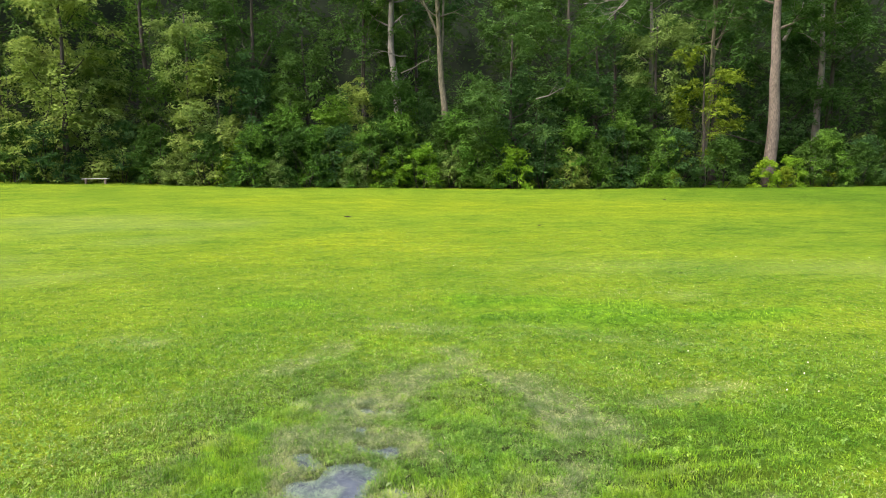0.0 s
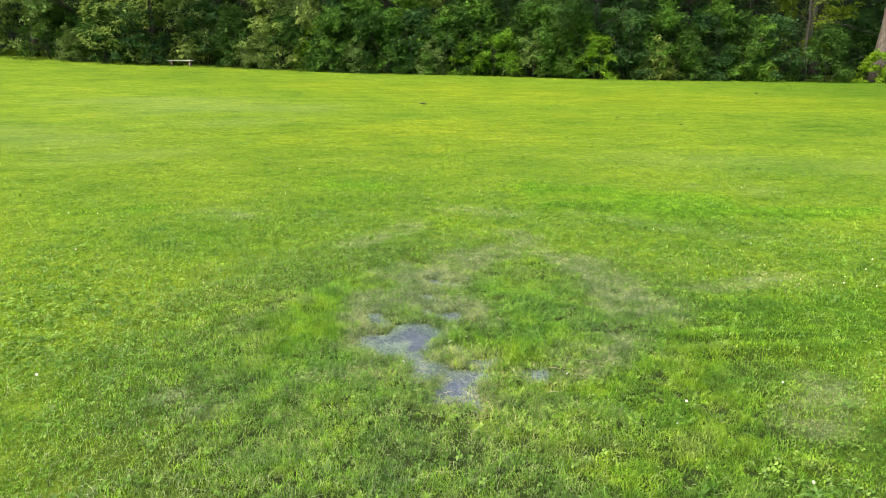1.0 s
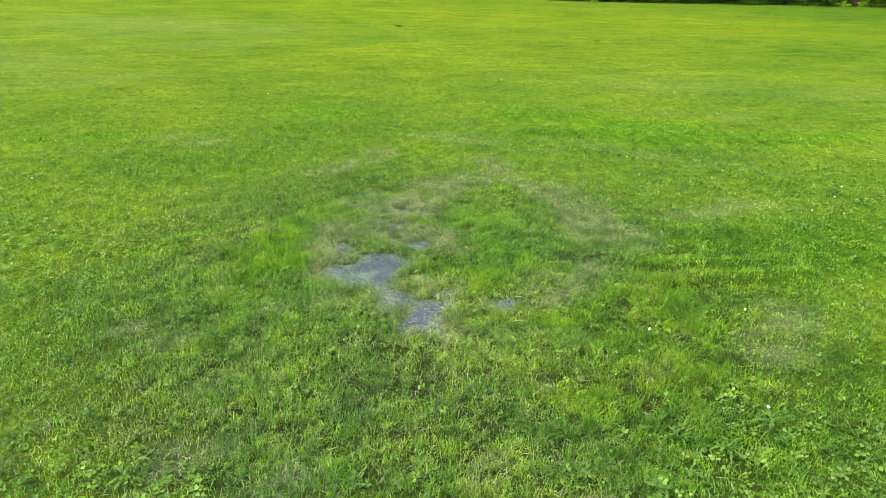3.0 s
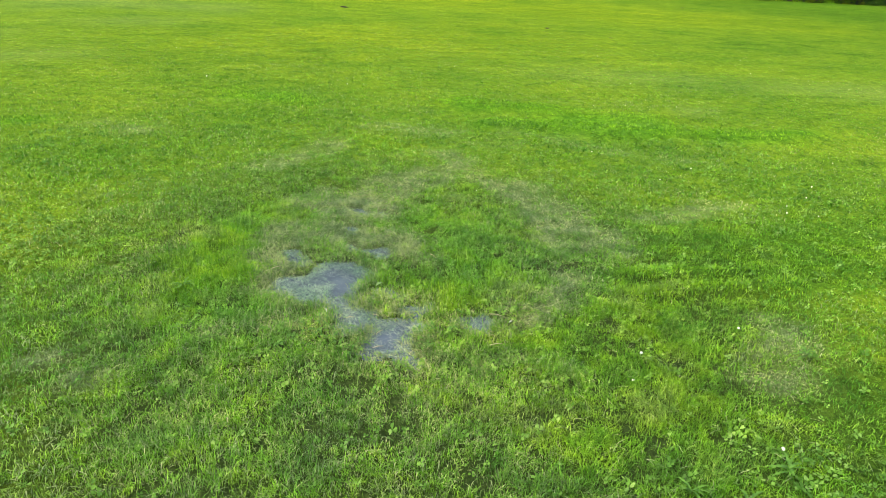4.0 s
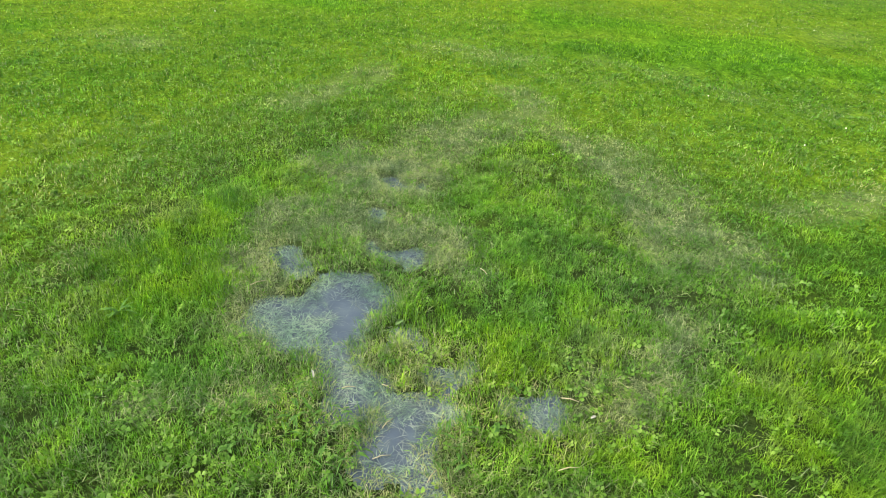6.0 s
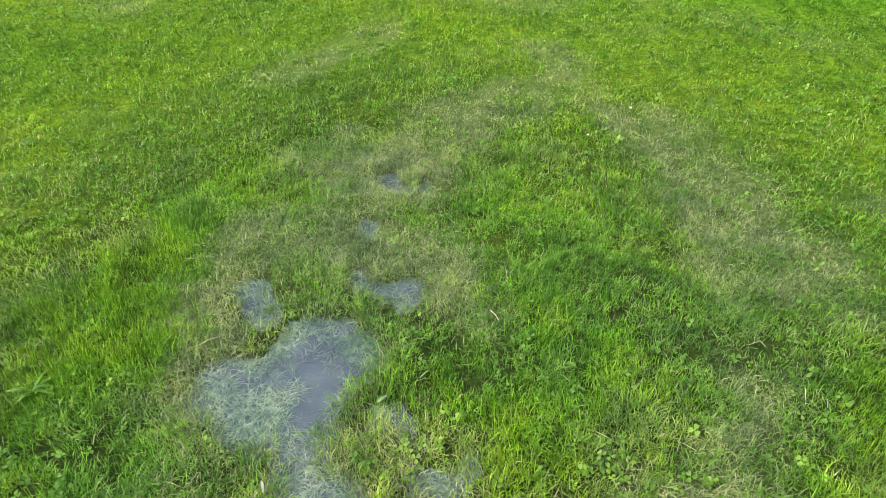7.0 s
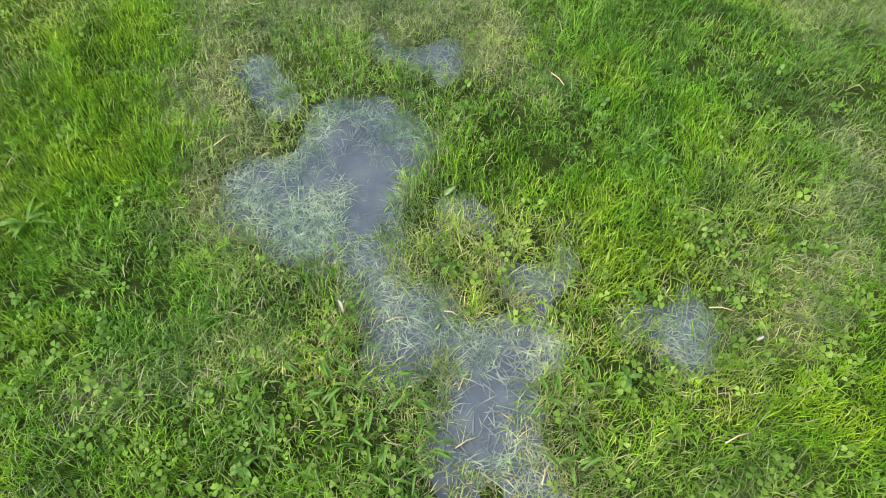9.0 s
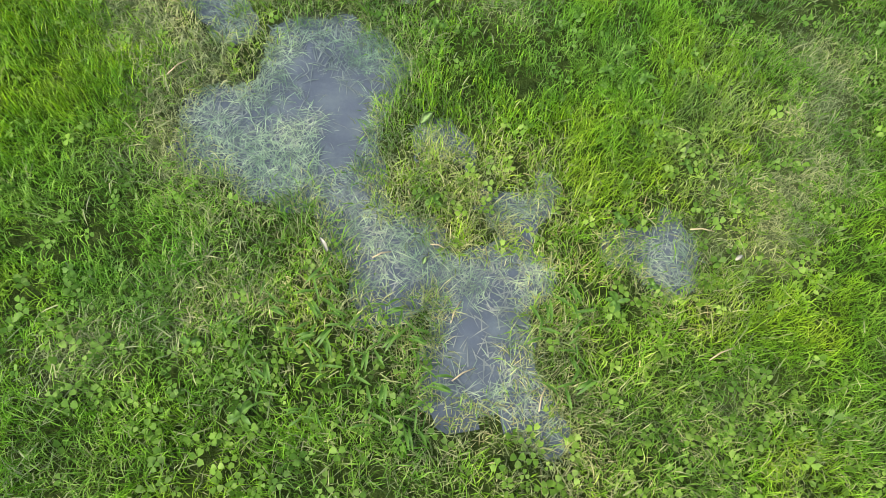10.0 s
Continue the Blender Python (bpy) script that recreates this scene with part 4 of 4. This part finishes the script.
def tree(seed, tall, crown_from, reach, trunk_r, leaf_m, bark_m, per=210, size=0.22, lean=(0, 0), label="", clumps=80, fork=False):
    """Trunk with limbs, and a crown of leaf clumps along them."""
    rs = np.random.default_rng(seed)
    random.seed(seed)
    root = new("tree")
    bm = bmesh.new()
    pts, rad = [], []
    k = 12
    wx = wy = 0.0
    for i in range(k + 1):
        t = i / k
        wx += rs.normal(0, 0.05) * tall / 14
        wy += rs.normal(0, 0.05) * tall / 14
        pts.append((wx + lean[0] * t * tall, wy + lean[1] * t * tall, -0.3 + t * (tall * 0.95 + 0.3)))
        rad.append(trunk_r * (1.0 - 0.75 * t) * (1.15 if i == 0 else 1))
    tube(bm, pts, rad, 12, 0.07)
    if fork:
        # two more stems leave the trunk low down
        for q, sx, up in ((7, -0.40, 1.0), (6, 0.10, 1.0)):
            p0 = Vector(pts[q])
            stem = [p0 + Vector((sx * h + 0.08 * math.sin(h), 0.1 * h, up * h)) for h in (-0.3, 0.8, 2.0, 3.4, 5.0, 6.8)]
            tube(bm, stem, [rad[q] * g for g in (0.6, 0.56, 0.5, 0.44, 0.36, 0.25)], 9, 0.06)
    part("trunk", bm_mesh("trunk", bm, bark_m), root)
    tips = []
    n_limb = 11
    for j in range(n_limb):
        t = crown_from + (0.97 - crown_from) * (j + rs.random()) / n_limb
        q = min(k - 1, int(t * k))
        a = j * 2.4 + rs.normal(0, 0.3)
        span = reach * (0.55 + 0.6 * math.sin(math.pi * min(1, 0.2 + 0.8 * (t - crown_from) / (1 - crown_from)))) * rs.uniform(0.75, 1.2)
        bm = bmesh.new()
        limb(bm, pts[q], (math.cos(a), math.sin(a), rs.uniform(0.05, 0.6)), span, rad[q] * 0.42, rs, 1, tips)
        part("limb", bm_mesh("limb", bm, bark_m), root)
    sel = rs.permutation(len(tips))[:clumps]
    cs = [np.array(tips[i]) + rs.normal(0, 0.25, 3) for i in sel]
    part("crown", leaf_cloud("crown", cs, rs.uniform(0.6, 1.25, len(cs)) * reach / 3.0, per, size, leaf_m, rs, kite=False), root)
    return tagged(root, label, "tree", "trees of the wood")


def bush(seed, w, h, leaf_m, per=130, size=0.172, label="", clumps=48):
    """Many stems from the ground and a skirt of leaf clumps that reaches it."""
    rs = np.random.default_rng(seed)
    random.seed(seed)
    root = new("bush")
    tips = []
    for j in range(5):
        bm = bmesh.new()
        a = j * 1.26 + rs.normal(0, 0.3)
        limb(bm, (0.2 * math.cos(a), 0.2 * math.sin(a), -0.1), (0.6 * math.cos(a), 0.6 * math.sin(a), 1.0), h * 0.8, 0.035, rs, 0, tips)
        part("stem", bm_mesh("stem", bm, M_BARK), root)
    cs = []
    for j in range(clumps):
        a, t = rs.uniform(0, 6.283), rs.random() ** 0.8
        rr = w * (1 - t ** 1.8 * 0.75) * math.sqrt(rs.uniform(0.25, 1.0))
        cs.append((rr * math.cos(a), rr * math.sin(a), 0.12 + t * h * rs.uniform(0.8, 1.05)))
    part("foliage", leaf_cloud("foliage", cs, rs.uniform(0.4, 0.8, clumps) * (w / 1.9) ** 0.5, per, size, leaf_m, rs), root)
    return tagged(root, label, "bush", "bushes along the wood's edge")


def put(ob, x, y, turn=0.0, scale=1.0):
    ob.matrix_basis = pose(x, y, float(height(x, y)) - 0.02, 0, 0, turn) @ Matrix.Scale(scale, 4)


def plant(first, places):
    """The first of a kind at its first place, and copies at the others: (x, metres behind the edge, turn, scale)."""
    for i, (x, back, turn, s) in enumerate(places):
        yy = edge_y(x) + back
        if i == 0:
            put(first, x, yy, turn, s)
        else:
            copy_thing(first, pose(x, yy, float(height(x, yy)) - 0.02, 0, 0, turn) @ Matrix.Scale(s, 4))


plant(tree(11, 15, 0.12, 3.6, 0.22, M_LEAF_B, M_BARK, label="olive-green broadleaf tree with layered boughs"),
      [(-19.5, 1.5, 20, 1.0), (-24.5, 3.5, 140, 1.1), (-11.0, 2.5, 250, 0.85), (24.0, 4.5, 80, 0.9), (44, 3, 10, 1.0)])
plant(tree(12, 17, 0.15, 4.2, 0.26, M_LEAF_A, M_BARK, label="tall deep green tree with a dense crown"),
      [(-6.5, 4.0, 0, 1.0), (-15.0, 6.0, 100, 1.05), (16.5, 3.5, 200, 0.95), (1.5, 6.5, 300, 1.0), (30.0, 8.0, 45, 1.1), (39.0, 6.0, 160, 1.0), (-29, 2.0, 60, 1.0)])
plant(tree(13, 14, 0.10, 3.8, 0.2, M_LEAF_C, M_BARK, label="blue-green tree with drooping feathery boughs"),
      [(11.5, 1.5, 30, 0.92), (-2.5, 4.5, 200, 0.9), (20.5, 7.0, 120, 1.1), (46, 6, 0, 1.1), (36.0, 9.0, 270, 1.15)])
plant(tree(14, 12, 0.25, 2.7, 0.16, M_LEAF_E, M_BARK, per=160, label="yellowing green tree among darker ones", clumps=60),
      [(26.2, 1.8, 60, 0.85)])
plant(tree(15, 18, 0.35, 3.4, 0.2, M_LEAF_A, M_BARK, label="slender deep green tree deep in the wood", clumps=70),
      [(-22, 9, 10, 1.0), (-9, 9, 90, 1.0), (6, 10, 180, 1.05), (14, 10, 230, 1.0), (24, 12, 20, 1.1), (33, 13, 300, 1.0), (42, 12, 150, 1.1)])
plant(tree(16, 24, 0.55, 3.6, 0.47, M_LEAF_A, M_BARK_PALE, label="tall tree with a bare pale brown trunk", lean=(0.004, 0), clumps=60),
      [(30.9, 1.8, 0, 1.0)])
plant(tree(17, 22, 0.6, 3.2, 0.38, M_LEAF_A, M_DEADWOOD, label="tall straight tree with a bare grey trunk", lean=(-0.01, 0), clumps=50),
      [(4.3, 4.6, 0, 1.0), (37.5, 6.0, 120, 0.9), (24.8, 7.0, 60, 0.8)])
plant(tree(18, 20, 0.68, 3.4, 0.32, M_LEAF_C, M_BARK_MOSS, label="forked tree with a bare mossy pale trunk", lean=(-0.075, 0), clumps=40, fork=True),
      [(7.75, 3.6, 0, 1.0), (28.3, 6, 200, 0.9)])

BUSH_WORDS = {"deep": "deep green leafy bush reaching the lawn", "blue": "blue-green leafy bush at the lawn's edge", "bright": "bright yellow-green bush at the lawn's edge",
              "olive": "olive-green bush with arching twigs"}
plant(bush(31, 1.9, 3.6, M_LEAF_A, label=BUSH_WORDS["deep"]),
      [(-22.5, 0.6, 0, 1.1), (-13.5, 0.9, 70, 1.0), (-9.6, 0.2, 140, 0.95), (-3.0, 0.5, 210, 1.0), (2.2, 0.9, 20, 1.1), (4.1, 2.6, 110, 1.35), (7.6, 2.0, 330, 1.3), (9.5, 0.8, 300, 1.0), (17.5, 0.2, 90, 0.85),
       (21.5, 0.6, 170, 1.1), (26.8, 0.2, 320, 0.9), (33.4, 0.5, 150, 0.85), (35.0, 0.6, 240, 1.0), (37.0, 0.1, 10, 0.75), (41.0, 0.8, 0, 1.0), (-27, 0.8, 50, 1.0), (-6.0, 0.9, 250, 1.05)])
plant(bush(32, 2.0, 4.4, M_LEAF_C, label=BUSH_WORDS["blue"]),
      [(-20.0, 0.3, 0, 1.0), (-16.0, 1.9, 120, 1.1), (-0.5, 1.1, 200, 1.1), (13.8, 0.8, 60, 1.1), (19.2, 0.9, 300, 1.1), (24.0, 0.7, 10, 1.05), (38.0, 0.9, 130, 0.9), (45, 0.9, 20, 1.1)])
plant(bush(33, 1.5, 3.0, M_LEAF_D, label=BUSH_WORDS["bright"], clumps=40),
      [(5.2, -0.3, 0, 1.05), (3.0, -0.1, 130, 0.8), (11.7, -0.1, 220, 1.0), (-7.6, 1.5, 50, 1.15), (29.6, -0.1, 100, 0.7), (31.5, 0.1, 200, 0.75)])
plant(bush(39, 2.0, 4.2, M_LEAF_F, label="fresh green leafy bush at the wood's edge", clumps=54),
      [(-6.3, 0.4, 0, 0.95), (-2.4, 0.8, 80, 1.0), (1.4, 0.5, 160, 1.05), (3.6, 1.5, 20, 1.25), (8.3, 1.2, 250, 1.3), (10.6, 0.7, 40, 1.0), (16.4, 0.6, 310, 1.2), (19.8, 1.4, 120, 1.3),
       (22.8, 0.3, 200, 1.0), (34.3, 0.2, 280, 0.95), (-1.0, 2.6, 50, 1.5), (-4.2, 2.2, 10, 1.35)])
plant(bush(34, 1.7, 3.2, M_LEAF_B, label=BUSH_WORDS["olive"]),
      [(-11.6, 0.3, 0, 0.9), (0.6, 0.0, 100, 0.8), (7.4, 0.1, 200, 0.95), (15.6, 0.1, 40, 0.9), (-4.6, -0.1, 60, 0.75), (-24.8, 0.1, 20, 0.8)])


plant(bush(35, 2.9, 8.0, M_LEAF_A, 130, 0.21, "tall deep green shrub filling the wood's edge", 90),
      [(-25.5, 3.0, 0, 1.0), (-13.0, 3.2, 80, 1.1), (-4.0, 3.4, 160, 0.95), (9.8, 3.6, 240, 1.0), (3.7, 2.7, 50, 1.05), (22.0, 2.8, 30, 1.0), (42.5, 3.0, 200, 1.0), (-33, 2.0, 20, 1.0)])
plant(bush(36, 2.8, 9.0, M_LEAF_B, 130, 0.21, "tall olive-green shrub with layered boughs", 90),
      [(-21.5, 1.6, 0, 1.1), (-17.5, 3.0, 90, 1.0), (-9.5, 1.8, 200, 1.0), (0.8, 3.2, 300, 0.8), (-29, 1.0, 130, 1.0), (-37, 1.0, 60, 1.1)])
plant(bush(37, 2.7, 8.5, M_LEAF_C, 130, 0.21, "tall blue-green shrub with feathery boughs", 90),
      [(12.5, 2.0, 0, 1.0), (15.8, 2.8, 140, 0.95), (-7.0, 3.0, 220, 1.05), (18.8, 3.4, 60, 1.0), (6.0, 4.5, 170, 0.8)])


plant(bush(38, 0.9, 1.4, M_LEAF_E, 90, 0.14, "low yellowing shrub at the foot of a trunk", 20), [(30.6, -0.35, 0, 1.0), (33.9, -0.3, 120, 0.8), (23.4, -0.3, 200, 0.8)])


# bare boughs in front of the leaves
def dead_branch(x, y, z, turn, length, seed, rise=0.35, thick=0.05):
    rs = np.random.default_rng(seed)
    random.seed(seed)
    bm = bmesh.new()
    tips = []
    limb(bm, (0, 0, 0), (1, 0, rise), length, thick, rs, 2 if thick < 0.1 else 0, tips)
    ob = new("dead_branch", bm_mesh("dead_branch", bm, M_DEADWOOD))
    ob.matrix_basis = pose(x, y, z, 0, 0, turn)
    return tagged(ob, "bare grey dead bough among the leaves", "branch", "dead boughs")


for k, (turn, length, rise) in enumerate(((190, 3.4, -0.45), (176, 3.0, -0.7), (205, 2.6, -1.1), (184, 2.4, -0.2))):
    dead_branch(19.6 + 0.1 * k, edge_y(20) - 0.6, 13.4 + 0.1 * k, turn, length, 4 + 10 * k, rise, 0.05)
dead_branch(4.2, edge_y(4) + 2.2, 9.0, 10, 2.8, 5)
dead_branch(4.6, edge_y(4) + 2.2, 10.2, 170, 2.6, 6)
dead_branch(31.6, edge_y(31.2) + 1.75, 10.8, -4, 3.4, 9, 1.7, 0.15)
dead_branch(13.0, edge_y(13) - 0.6, 6.6, 15, 2.2, 8)

# the depth of the wood
rs = np.random.default_rng(99)
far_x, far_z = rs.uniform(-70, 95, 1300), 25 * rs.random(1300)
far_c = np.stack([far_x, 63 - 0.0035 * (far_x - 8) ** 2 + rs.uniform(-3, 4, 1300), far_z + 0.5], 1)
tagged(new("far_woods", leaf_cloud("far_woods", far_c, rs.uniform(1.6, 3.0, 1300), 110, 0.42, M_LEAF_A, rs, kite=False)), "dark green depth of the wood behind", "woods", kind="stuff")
# plain sheet behind the leaves, its near-black colour standing in for the wood's shade
wood_me, _ = grid_mesh("backdrop", np.arange(-90, 120, 2.0), np.arange(-1, 25, 2.0), lambda X, Y: X * 0, M_WOODS_SHADE)
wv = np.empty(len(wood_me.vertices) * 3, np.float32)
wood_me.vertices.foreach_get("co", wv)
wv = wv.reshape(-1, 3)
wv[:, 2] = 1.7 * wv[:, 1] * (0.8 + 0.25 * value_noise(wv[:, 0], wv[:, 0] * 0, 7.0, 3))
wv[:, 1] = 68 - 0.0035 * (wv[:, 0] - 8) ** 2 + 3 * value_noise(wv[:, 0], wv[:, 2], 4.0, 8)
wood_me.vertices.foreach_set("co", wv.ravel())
tagged(new("backdrop", wood_me), "dark sheet coloured as the wood's shade behind the trees", "wood", kind="structure")
